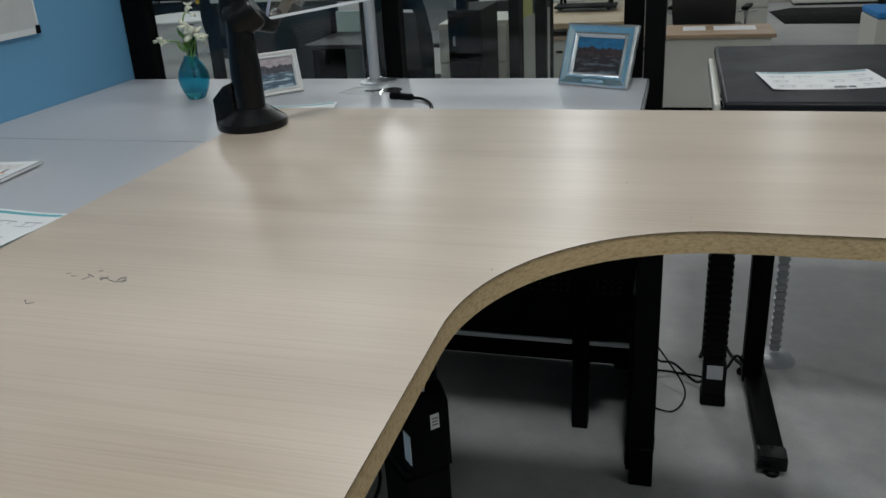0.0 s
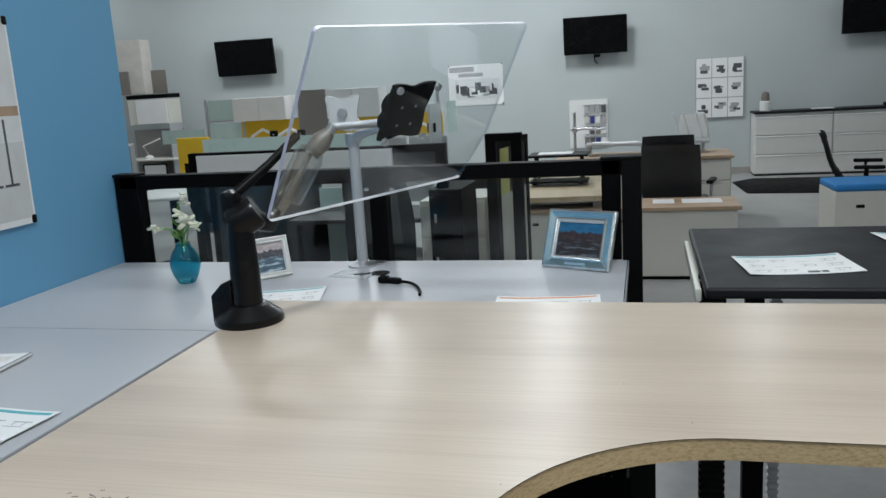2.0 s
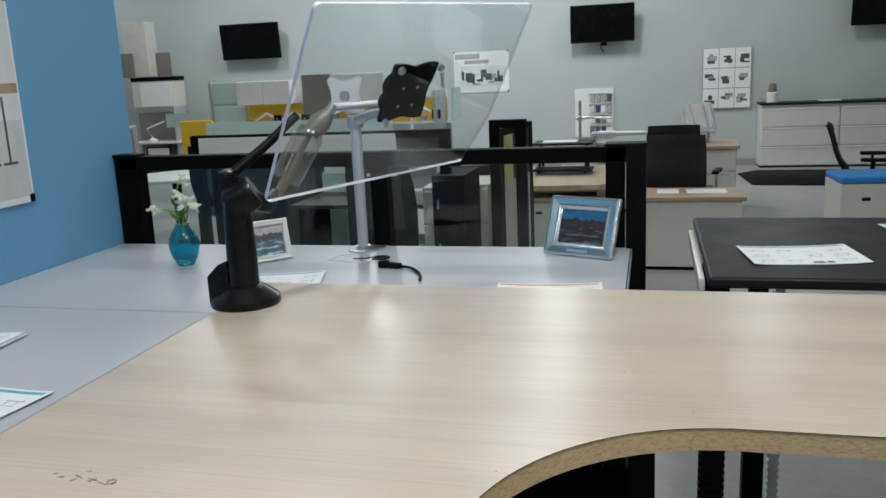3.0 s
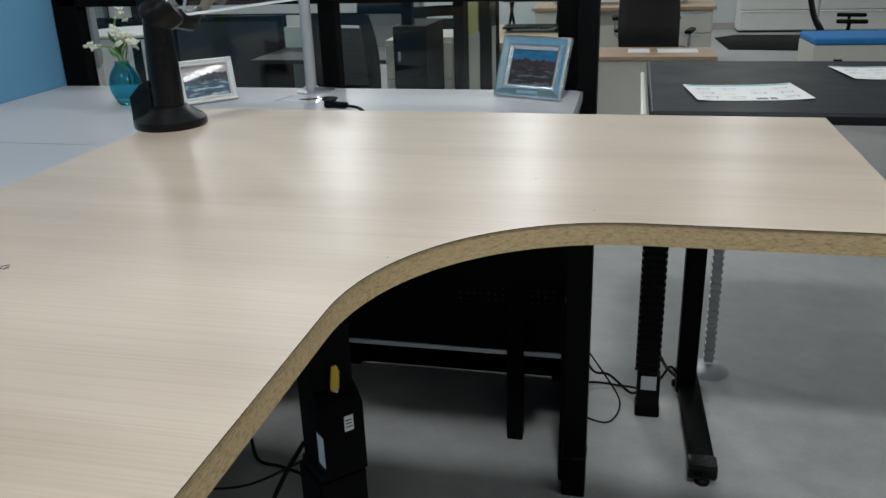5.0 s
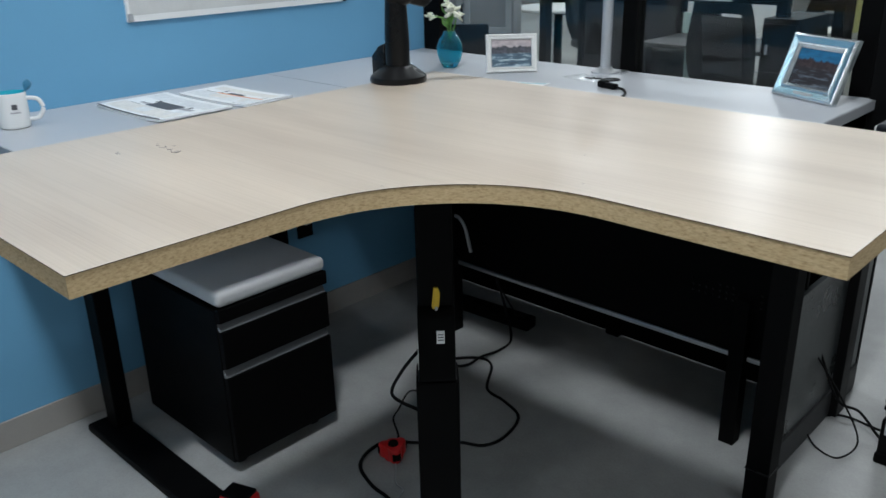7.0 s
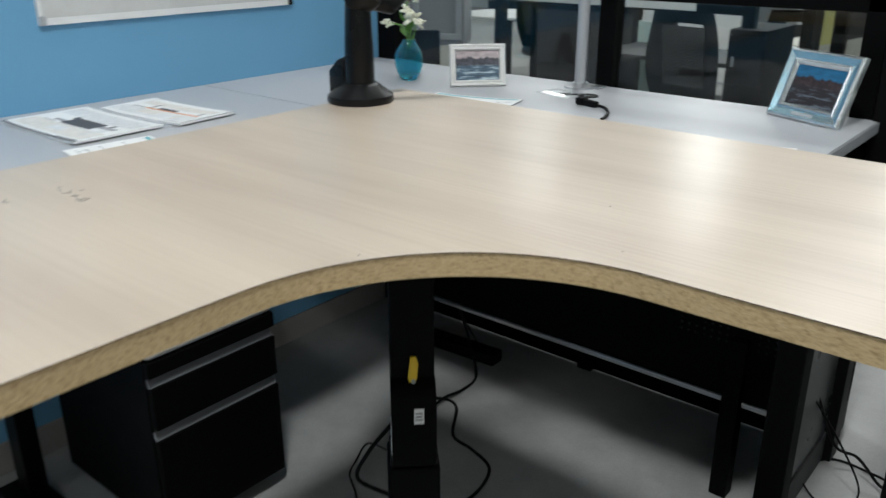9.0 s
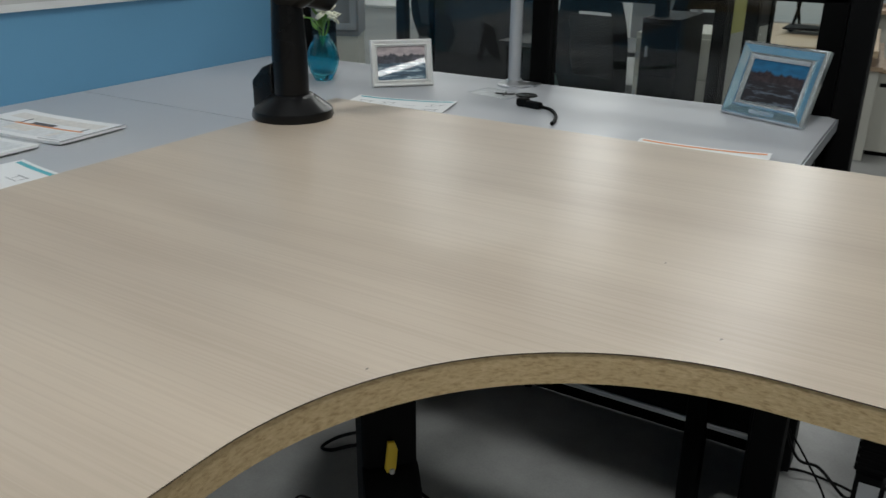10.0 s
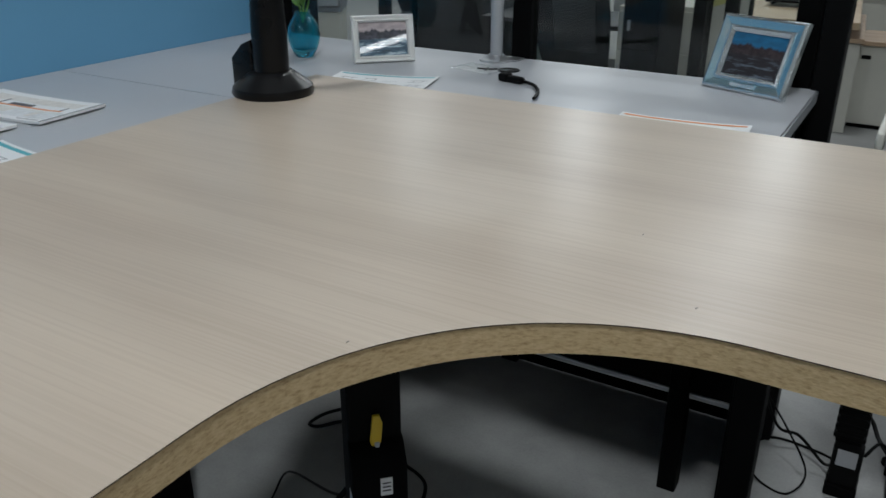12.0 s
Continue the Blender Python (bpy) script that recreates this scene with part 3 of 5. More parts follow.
for k in range(3):
    part("socket", box((0.026, 0.016, 0.026), (0.04 * math.cos(radians(60 + 120 * k)), 0.04 * math.sin(radians(60 + 120 * k)), 0.011), 0.003, None, pose(0, 0, 0, 0, 0, 150 + 120 * k)), BLACK_PLASTIC, red)
pack = thing("battery_pack", "red and black tool battery lying beside the table foot", "battery", pose(-0.32, -0.52, 0, 0, 0, 20), "red plugs")
part("housing", box((0.1, 0.07, 0.04), (0, 0, 0), 0.01), RED, pack)
part("cover", box((0.085, 0.06, 0.012), (0, 0, 0.038), 0.004), BLACK_PLASTIC, pack)
ps = thing("power_strip", "long black power strip lying below the modesty panel", "power strip", pose(-0.57, 0.9, 0, 0, 0, 4))
part("housing", box((0.4, 0.07, 0.05), (0, 0, 0), 0.01), BLACK_PLASTIC, ps)
for k in range(5):
    part("socket", box((0.035, 0.04, 0.003), (-0.15 + 0.075 * k, 0, 0.05), 0.001), BLACK_GLOSS, ps)

# ---- mobile pedestal ----
PULL_GREY = surface("matt_grey_metal", (0.16, 0.165, 0.175), 0.45, 0.3, vary=0.06)
ped = thing("mobile_pedestal", "black steel mobile pedestal with two drawers and a grey seat cushion", "pedestal")
PX0, PX1, PY0, PY1 = -0.96, -0.43, -0.447, -0.062
part("body", box((PX1 - PX0 - 0.022, PY1 - PY0, 0.51), ((PX0 + PX1 - 0.022) / 2, (PY0 + PY1) / 2, 0.04), 0.003), BLACK, ped)
part("cushion", box((PX1 - PX0, PY1 - PY0, 0.045), ((PX0 + PX1) / 2, (PY0 + PY1) / 2, 0.562), 0.016, None, None, 4), FABRIC, ped, "pale grey fabric seat cushion")
part("top_rail", box((0.02, PY1 - PY0, 0.042), (PX1 - 0.01, (PY0 + PY1) / 2, 0.517), 0.002), BLACK, ped)
for z, h in ((0.37, 0.14), (0.055, 0.305)):
    d = part("drawer", box((0.02, PY1 - PY0 - 0.004, h - 0.022), (PX1 - 0.01, (PY0 + PY1) / 2, z), 0.002), BLACK, ped)
    part("pull", box((0.01, PY1 - PY0 - 0.006, 0.042), (PX1 - 0.006, (PY0 + PY1) / 2, z + h - 0.036), 0.002, None, pose(0, 0, 0, 0, -30, 0)), PULL_GREY, d, "bevelled grey pull edge")
for cx, cy in ((PX0 + 0.06, PY0 + 0.05), (PX0 + 0.06, PY1 - 0.05), (PX1 - 0.07, PY0 + 0.05), (PX1 - 0.07, PY1 - 0.05)):
    w = lathe([(0, -0.012), (0.02, -0.012), (0.022, 0), (0.02, 0.012), (0, 0.012)], 16)
    w.transform(pose(cx, cy, 0.022, 90, 0, 0))
    part("caster", w, BLACK_PLASTIC, ped)
outlet = thing("wall_outlet", "dark wall outlet with a plugged-in adapter", "outlet", pose(WX, 0.37, 0.38))
part("plate", box((0.008, 0.075, 0.115), (0.004, 0, 0), 0.003), BLACK_PLASTIC, outlet)
part("plug", box((0.03, 0.035, 0.04), (0.022, 0, 0.06), 0.006), SILVER_PAINT, outlet)

# ---- things on the tables ----
def sheet(name, label, w, d, m, draw, thick=0.0012, group="printed sheets"):
    """A printed sheet: paper with ink blocks (x0, y0, x1, y1, ink) in shares of its size; lies flat."""
    t = thing(name, label, "paper", m, group)
    bm = bmesh.new()
    n = 8
    rows = []
    for i in range(n + 1):
        u = i / n - 0.5
        lift = 0.004 * abs(u) ** 3 * 8
        rows.append([bm.verts.new((u * w, v * d, thick + lift)) for v in (-0.5, 0.5)])
    for a, b in zip(rows, rows[1:]):
        bm.faces.new((a[0], b[0], b[1], a[1]))
    r = bmesh.ops.extrude_face_region(bm, geom=bm.faces[:])
    bmesh.ops.translate(bm, vec=(0, 0, -thick), verts=[g for g in r["geom"] if isinstance(g, bmesh.types.BMVert)])
    bmesh.ops.recalc_face_normals(bm, faces=bm.faces)
    page = part("page", bm, PAPER, t)
    for k, (x0, y0, x1, y1, ink) in enumerate(draw):
        ib = bmesh.new()
        for i in range(5):
            xa, xb = x0 + (x1 - x0) * i / 5, x0 + (x1 - x0) * (i + 1) / 5
            z = [thick + 0.0004 + 0.0001 * (k % 3) + 0.004 * abs(q - 0.5) ** 3 * 8 for q in (xa, xb)]
            ib.faces.new([ib.verts.new(c) for c in (((xa - 0.5) * w, (y0 - 0.5) * d, z[0]), ((xb - 0.5) * w, (y0 - 0.5) * d, z[1]), ((xb - 0.5) * w, (y1 - 0.5) * d, z[1]), ((xa - 0.5) * w, (y1 - 0.5) * d, z[0]))])
        part("printing", ib, ink, page)
    return t


def spec_drawing(seed, head=TEAL_INK):
    """Header bar, small furniture diagrams and lines too small to read."""
    r = random.Random(seed)
    out = [(0.03, 0.9, 0.97, 0.955, head)]
    for i in range(4):
        for j in range(3):
            x, y = 0.05 + 0.235 * i, 0.1 + 0.265 * j
            if r.random() < 0.75:
                out.append((x + 0.02, y + 0.1, x + 0.15 + 0.04 * r.random(), y + 0.118, GREY_INK))
                out.append((x + 0.05, y + 0.03, x + 0.06, y + 0.1, GREY_INK))
                out.append((x + 0.14, y + 0.03, x + 0.15, y + 0.1, GREY_INK))
            out.append((x, y, x + 0.1 + 0.08 * r.random(), y + 0.012, GREY_INK))
    return out + [(0.52, 0.05, 0.62, 0.14, DARK_INK), (0.64, 0.05, 0.7, 0.14, DARK_INK)]


Z1 = 0.0005
WARM_INK = surface("warm_pale_ink", (0.72, 0.69, 0.65), 0.6, vary=0.1, scale=60, relief=0.0)
PALE_INK = surface("pale_grey_ink", (0.7, 0.71, 0.72), 0.6, vary=0.12, scale=60, relief=0.0)
sheet("spec_sheet", "printed white spec sheet with teal header on the black table", 0.279, 0.212, pose(1.172, 0.677, BZ + Z1, 0, 0, 7), spec_drawing(1))
sheet("spec_sheet", "printed white spec sheet near the edge of the black table", 0.279, 0.212, pose(1.6, 1.0, BZ + Z1, 0, 0, 7), spec_drawing(2))
sheet("spec_sheet", "printed spec sheet with teal header below the white photo frame", 0.279, 0.212, pose(-0.262, 0.565, G + Z1, 0, 0, 15), spec_drawing(3))
sheet("spec_sheet", "printed sheet with an orange header half under the desk edge", 0.279, 0.212, pose(0.54, 0.5, G + Z1, 0, 0, 5), spec_drawing(4, ORANGE_INK))
sheet("spec_sheet", "printed furniture drawing sheet beside the maple desk", 0.279, 0.212, pose(-0.47, -0.381, G + Z1, 0, 0, -6), spec_drawing(5))
photo = [(0.04, 0.62, 0.96, 0.9, WARM_INK), (0.04, 0.08, 0.96, 0.34, PALE_INK), (0.12, 0.5, 0.2, 0.78, PALE_INK), (0.74, 0.6, 0.9, 0.8, GREY_INK), (0.44, 0.66, 0.62, 0.82, PALE_INK), (0.3, 0.36, 0.68, 0.6, DARK_INK), (0.1, 0.42, 0.34, 0.5, GREY_INK), (0.6, 0.5, 0.82, 0.56, GREY_INK), (0.05, 0.93, 0.3, 0.96, GREY_INK), (0.68, 0.3, 0.72, 0.42, DARK_INK), (0.2, 0.3, 0.24, 0.42, DARK_INK), (0.0, 0.96, 1.0, 1.0, DARK_INK)]
sheet("product_board", "mounted furniture photo board lying on the grey table", 0.37, 0.24, pose(-0.845, -0.306, G + Z1, 0, 0, 181), photo, 0.006, "photo boards")
photo2 = [(0.04, 0.58, 0.96, 0.9, PALE_INK), (0.2, 0.64, 0.34, 0.84, WARM_INK), (0.46, 0.6, 0.7, 0.8, WARM_INK), (0.08, 0.14, 0.92, 0.36, WARM_INK), (0.12, 0.3, 0.14, 0.5, DARK_INK), (0.7, 0.3, 0.72, 0.5, DARK_INK), (0.1, 0.5, 0.75, 0.55, ORANGE_INK), (0.4, 0.4, 0.62, 0.5, DARK_INK), (0.75, 0.52, 0.9, 0.56, GREY_INK), (0.05, 0.93, 0.25, 0.96, GREY_INK), (0.0, 0.0, 0.015, 1.0, DARK_INK)]
sheet("product_board", "mounted furniture photo board with an orange line on the grey table", 0.35, 0.18, pose(-0.82, -0.07, G + Z1, 0, 0, 184), photo2, 0.006, "photo boards")

# framed print on the blue wall
pr = thing("wall_print", "large furniture photo print pinned to the blue wall", "print", pose(WX, 0.205, 1.285))
board = part("print_sheet", box((0.012, 0.9, 0.64), (0.006, 0, 0), 0.002), PAPER, pr)
part("photo_floor", box((0.001, 0.88, 0.24), (0.0126, 0, 0.02)), surface("print_pale_floor", (0.6, 0.6, 0.59), 0.5, relief=0.0), board)
part("photo_wall", box((0.001, 0.88, 0.36), (0.0126, 0, 0.262)), surface("print_pale_wall", (0.7, 0.7, 0.7), 0.5, relief=0.0), board)
part("photo_shelf", box((0.001, 0.5, 0.03), (0.0137, 0.19, 0.34)), OAK, board)
for k, y in enumerate((0.06, 0.14, 0.3, 0.37)):
    part("photo_leg", box((0.001, 0.008, 0.22 - 0.02 * (k % 2)), (0.0137, y, 0.13)), DARK_INK, board)
    part("photo_foot", box((0.001, 0.06, 0.008), (0.0137, y, 0.125)), DARK_INK, board)
for k in range(6):
    part("photo_window_bar", box((0.001, 0.006, 0.2), (0.0137, -0.35 + 0.05 * k, 0.42)), GREY_INK, board)
for k in range(4):
    part("photo_chair", box((0.001, 0.03, 0.05), (0.0137, -0.3 + 0.14 * k, 0.2)), GREY_INK, board)
for y in (-0.44, 0.44):
    for z in (0.0, 0.615):
        part("clip", box((0.016, 0.018, 0.026), (0.009, y, z), 0.003), BLACK_PLASTIC if y > 0 else SILVER_PAINT, pr)

# vase with white flowers
vase = thing("vase", "teal glass bud vase holding white flowers", "vase", pose(-0.668, 0.77, G))
m, nt, b = nodes_of("teal_glass", (0.08, 0.56, 0.7), 0.03)
b.inputs["Transmission Weight"].default_value = 0.95
b.inputs["IOR"].default_value = 1.45
part("body", lathe([(0, 0), (0.024, 0), (0.029, 0.005), (0.04, 0.026), (0.0475, 0.05), (0.049, 0.066), (0.045, 0.088), (0.035, 0.108), (0.0245, 0.122), (0.0215, 0.129), (0.0235, 0.134), (0.021, 0.134), (0.0185, 0.128), (0.022, 0.12), (0.032, 0.106), (0.0415, 0.087), (0.045, 0.066), (0.0435, 0.05), (0.034, 0.026), (0, 0.018)], 40), m, vase)
LEAF = surface("leaf_green", (0.13, 0.3, 0.05), 0.5)
PETAL = surface("white_petal", (0.72, 0.72, 0.58), 0.6)
rng = random.Random(8)
stems = [[(0, 0, 0.1), (0.005, 0, 0.17), (0.0, -0.01, 0.24), (0.02, 0, 0.285)], [(0, 0, 0.1), (0.01, 0, 0.16), (0.045, -0.01, 0.2)], [(0, 0, 0.1), (-0.02, 0, 0.17), (-0.07, 0, 0.18), (-0.105, 0.0, 0.178)], [(0, 0, 0.1), (0.01, 0.02, 0.16), (0.025, 0.01, 0.22)]]
for s in stems:
    part("stem", tube(curve(s, 5), 0.0025, 6), LEAF, vase)
for k in range(6):
    lf = bmesh.new()
    a, tilt = rng.uniform(0, 360), rng.uniform(20, 55)
    pts = [(0, 0), (0.009, 0.02), (0.01, 0.035), (0, 0.06), (-0.01, 0.035), (-0.009, 0.02)]
    vs = [lf.verts.new((x, y, -0.006 * abs(x) / 0.01 + 0.002)) for x, y in pts]
    lf.faces.new(vs)
    bmesh.ops.solidify(lf, geom=lf.faces[:], thickness=0.001)
    lf.transform(pose(0.0, 0, 0.14 + 0.008 * k, 0, 0, a) @ pose(0, 0, 0, 90 - tilt, 0, 0))
    part("leaf", lf, LEAF, vase)


def petals(at, size, n=6):
    bm = bmesh.new()
    for k in range(n):
        tmp = bmesh.new()
        bmesh.ops.create_icosphere(tmp, subdivisions=1, radius=size * 0.5)
        bmesh.ops.scale(tmp, vec=(1, 0.6, 0.35), verts=tmp.verts)
        tmp.transform(pose(*at, rng.uniform(-40, 40), rng.uniform(-50, 50), 360 * k / n) @ Matrix.Translation((size * 0.45, 0, 0)))
        for f in tmp.faces:
            f.smooth = True
        merge(bm, tmp)
    return bm


for at, size in (((0.02, 0, 0.288), 0.02), ((0.012, 0, 0.268), 0.017), ((0.034, 0, 0.262), 0.014), ((0.012, -0.01, 0.228), 0.036), ((0.03, -0.015, 0.205), 0.042), ((0.058, -0.01, 0.186), 0.024), ((0.066, -0.01, 0.196), 0.018), ((-0.105, 0, 0.18), 0.022), ((-0.09, 0, 0.176), 0.016), ((-0.075, 0, 0.178), 0.013)):
    part("blossom", petals(at, size), PETAL, vase)


# ---- photo frames ----
def photo_material(name, sky, ridge, water, glint, horizon=0.52, rise=0.34, coat=1.0, rough=0.35):
    """A printed landscape: pale sky, a jagged dark ridge, and water streaked with light."""
    m, nt, b = nodes_of(name, water, rough)
    tc = nt.nodes.new("ShaderNodeTexCoord")
    sep = nt.nodes.new("ShaderNodeSeparateXYZ")
    nt.links.new(tc.outputs["Generated"], sep.inputs[0])

    def step(value, edge, width=0.03):
        r = nt.nodes.new("ShaderNodeMapRange")
        r.inputs["From Min"].default_value, r.inputs["From Max"].default_value = edge - width, edge + width
        nt.links.new(value, r.inputs["Value"])
        return r.outputs["Result"]

    jag = noise_of(nt, mapped(nt, (5, 0, 0), "Generated"), 1.0, 5, 0.6)
    lift = nt.nodes.new("ShaderNodeMath")
    lift.operation = "MULTIPLY_ADD"
    nt.links.new(jag, lift.inputs[0])
    lift.inputs[1].default_value = -rise
    nt.links.new(sep.outputs["Z"], lift.inputs[2])
    streak = noise_of(nt, mapped(nt, (2.2, 1, 8), "Generated"), 1.2, 5, 0.65)
    lake = ramp(nt, streak, [(0.34, shade(water, 0.45)), (0.5, water), (0.62, glint)])
    rock = ramp(nt, noise_of(nt, mapped(nt, (12, 1, 9), "Generated"), 1.0, 5, 0.7), [(0.35, shade(ridge, 0.5)), (0.65, shade(ridge, 1.7))])
    air = ramp(nt, noise_of(nt, mapped(nt, (4, 1, 7), "Generated"), 1.0, 4, 0.6), [(0.35, shade(sky, 0.75)), (0.65, shade(sky, 1.15))])
    land = mix(nt, step(sep.outputs["Z"], horizon), lake, rock)
    nt.links.new(mix(nt, step(lift.outputs[0], horizon), land, air), b.inputs["Base Color"])
    b.inputs["Coat Weight"].default_value = coat
    b.inputs["Coat Roughness"].default_value = 0.02
    return m


LAKE = photo_material("lake_photo", (0.5, 0.42, 0.43), (0.05, 0.05, 0.065), (0.07, 0.13, 0.19), (0.5, 0.62, 0.68), 0.5, 0.5)
REEF = photo_material("night_photo", (0.012, 0.13, 0.27), (0.03, 0.018, 0.02), (0.02, 0.016, 0.02), (0.1, 0.12, 0.15), 0.5, 0.45, 0.05, 0.6)


def moulding(w, h, profile, bands=None):
    """A mitred frame in the xz plane: (inset, forward) pairs swept round the rectangle, base centre at the origin, front at -y."""
    bm = bmesh.new()
    rings = []
    for inset, fwd in profile:
        x, z0, z1 = w / 2 - inset, inset, h - inset
        rings.append([bm.verts.new(c) for c in ((-x, -fwd, z0), (x, -fwd, z0), (x, -fwd, z1), (-x, -fwd, z1))])
    for k, (a, b) in enumerate(zip(rings, rings[1:] + rings[:1])):
        for q in range(4):
            f = bm.faces.new((a[q], a[(q + 1) % 4], b[(q + 1) % 4], b[q]))
            f.material_index = bands[k] if bands else 0
    bmesh.ops.recalc_face_normals(bm, faces=bm.faces)
    return bm


def photo_frame(name, label, w, h, border, mats, m, lean, picture):
    t = thing(name, label, "photo frame", m, "photo frames")
    tilt = pose(0, 0, 0, -lean, 0, 0)
    d = border
    prof = [(0, -0.007), (0, 0.007), (0.1 * d, 0.011), (0.2 * d, 0.012), (0.62 * d, 0.007), (0.66 * d, 0.01), (0.78 * d, 0.011), (0.86 * d, 0.009), (d, 0.003), (d, -0.007)]
    ring = moulding(w, h, prof, [1, 1, 1, 0, 1, 1, 1, 1, 0, 0] if mats[2] else None)
    ring.transform(tilt)
    fr = part("frame", ring, [mats[0], mats[1]], t)
    pic = box((w - 2 * border, 0.003, h - 2 * border), (0, 0.002, border))
    pic.transform(tilt)
    part("photo", pic, picture, t)
    bk = box((w - border, 0.004, h - border), (0, 0.0095, border * 0.5))
    bk.transform(tilt)
    part("backing", bk, BLACK_PLASTIC, t)
    st = box((0.06, 0.004, h * 0.72), (0, 0, 0), 0.001)
    st.transform(Matrix.Translation((0, h * 0.72 * (math.sin(radians(12)) + math.tan(radians(lean))) + 0.022, 0)) @ pose(0, 0, 0, 12, 0, 0))
    part("easel", st, BLACK_PLASTIC, t)
    if mats[2]:
        bar = box((w * 0.3, 0.002, border * 0.22), (0, -0.0105, border * 0.3))
        bar.transform(tilt)
        part("caption_plate", bar, mats[2], fr, "blank pale plate")
    return t


WHITE_FRAME = surface("white_frame_lacquer", (0.76, 0.75, 0.73), 0.35, vary=0.03)
m, nt, b = nodes_of("distressed_blue_metal", (0.5, 0.7, 0.78), 0.24, 0.95)
worn = ramp(nt, noise_of(nt, mapped(nt, (1, 3, 1)), 16, 7, 0.7), [(0.38, (0.42, 0.65, 0.75)), (0.55, (0.5, 0.7, 0.78)), (0.72, (0.66, 0.75, 0.78))])
nt.links.new(worn, b.inputs["Base Color"])
BLUE_METAL = m
PALE_METAL = surface("pale_worn_metal", (0.72, 0.77, 0.79), 0.2, 0.95, vary=0.12, scale=40)
photo_frame("photo_frame", "white wooden photo frame with a mountain lake picture", 0.182, 0.134, 0.0195, (WHITE_FRAME, WHITE_FRAME, None), pose(-0.41, 0.818, G, 0, 0, 46), 14, LAKE)
photo_frame("photo_frame", "distressed light blue metal photo frame with a dark seascape", 0.232, 0.188, 0.041, (BLUE_METAL, PALE_METAL, PALE_METAL), pose(0.577, 0.94, G, 0, 0, -23), 21, REEF)

# mug with spoon
mug = thing("mug", "white ceramic mug with turquoise inside and a spoon", "mug", pose(-0.94, -0.7, G))
CERAMIC = surface("white_ceramic", (0.8, 0.8, 0.79), 0.18, vary=0.02, relief=0.0)
TURQ = surface("turquoise_glaze", (0.03, 0.42, 0.55), 0.2, vary=0.05, relief=0.0)
part("cup", lathe([(0, 0), (0.034, 0), (0.039, 0.004), (0.041, 0.02), (0.041, 0.096), (0.0385, 0.0975)], 36), CERAMIC, mug)
part("lining", lathe([(0.0385, 0.0975), (0.0375, 0.096), (0.037, 0.012), (0, 0.01)], 36), TURQ, mug, "turquoise glazed inside")
part("handle", tube(curve([(0.02, 0.035, 0.08), (0.036, 0.058, 0.075), (0.044, 0.066, 0.05), (0.034, 0.054, 0.025), (0.02, 0.035, 0.022)], 6), 0.0058, 10), CERAMIC, mug)
part("logo", box((0.002, 0.014, 0.014), (0.0405, -0.008, 0.055), 0.0, None, pose(0, 0, 0, 0, 0, -12)), DARK_INK, mug, "small dark emblem")
part("caption_bar", box((0.002, 0.026, 0.003), (0.0405, -0.008, 0.045), 0.0, None, pose(0, 0, 0, 0, 0, -12)), GREY_INK, mug)
SPOON_BLUE = surface("slate_blue_plastic", (0.05, 0.2, 0.33), 0.35, vary=0.05, relief=0.0)
sp = thing("spoon", "slate-blue spoon standing in the mug", "spoon", pose(-0.94, -0.685, G + 0.012))
part("handle", tube([(0, 0.0, 0), (0.008, 0.014, 0.06), (0.014, 0.024, 0.092)], 0.003, 8), SPOON_BLUE, sp)
part("bowl", tube([(0.014, 0.024, 0.088), (0.016, 0.028, 0.098), (0.018, 0.031, 0.108), (0.019, 0.033, 0.116)], [0.004, 0.011, 0.011, 0.003], 10), SPOON_BLUE, sp)

# lead, grommet and parts bag
plug = thing("power_lead", "black plug with a short curled lead on the grey table", "plug", pose(0.02, 0.765, G))
part("plug_body", box((0.055, 0.022, 0.018), (0.02, -0.004, 0.0), 0.006, None, pose(0, 0, 0, 0, 0, -14)), BLACK_PLASTIC, plug)
part("plug_head", box((0.03, 0.03, 0.022), (-0.012, 0.004, 0.0), 0.006, None, pose(0, 0, 0, 0, 0, -14)), BLACK_PLASTIC, plug)
part("lead", tube(curve([(0.045, -0.01, 0.008), (0.08, -0.025, 0.007), (0.115, -0.07, 0.006), (0.138, -0.125, 0.006), (0.146, -0.16, 0.006)], 6), 0.0045, 8), BLACK_PLASTIC, plug)
gr = thing("cable_grommet", "round black cable grommet in the grey table", "grommet", pose(-0.045, 0.895, G))
part("ring", lathe([(0.0, 0.0015), (0.02, 0.0015), (0.021, 0.003), (0.03, 0.003), (0.032, 0)], 32), BLACK_PLASTIC, gr)
bag = thing("parts_bag", "clear plastic bag with small metal hardware", "parts bag", pose(-0.125, 0.875, G, 0, 0, -12))
bm = bmesh.new()
N = 12
grid = [[bm.verts.new(((i / N - 0.5) * 0.15, (j / N - 0.5) * 0.1, 0.0016 + 0.004 * max(0, 1 - (2 * i / N - 1) ** 4) * max(0, 1 - (2 * j / N - 1) ** 4) * (0.6 + 0.8 * noise.noise((i * 0.5, j * 0.6, 3))))) for j in range(N + 1)] for i in range(N + 1)]
for i in range(N):
    for j in range(N):
        bm.faces.new((grid[i][j], grid[i + 1][j], grid[i + 1][j + 1], grid[i][j + 1])).smooth = True
part("film", bm, glass("thin_plastic_film", (0.93, 0.94, 0.95), 0.12, 0.08), bag, "crumpled clear film")
part("paper_insert", box((0.13, 0.085, 0.001), (-0.005, 0.0, 0.0001)), PAPER, bag)
part("hex_key", tube([(0.0, -0.01, 0.0035), (0.04, 0.005, 0.0035), (0.045, 0.02, 0.0035)], 0.0025, 6), BLACK_GLOSS, bag)
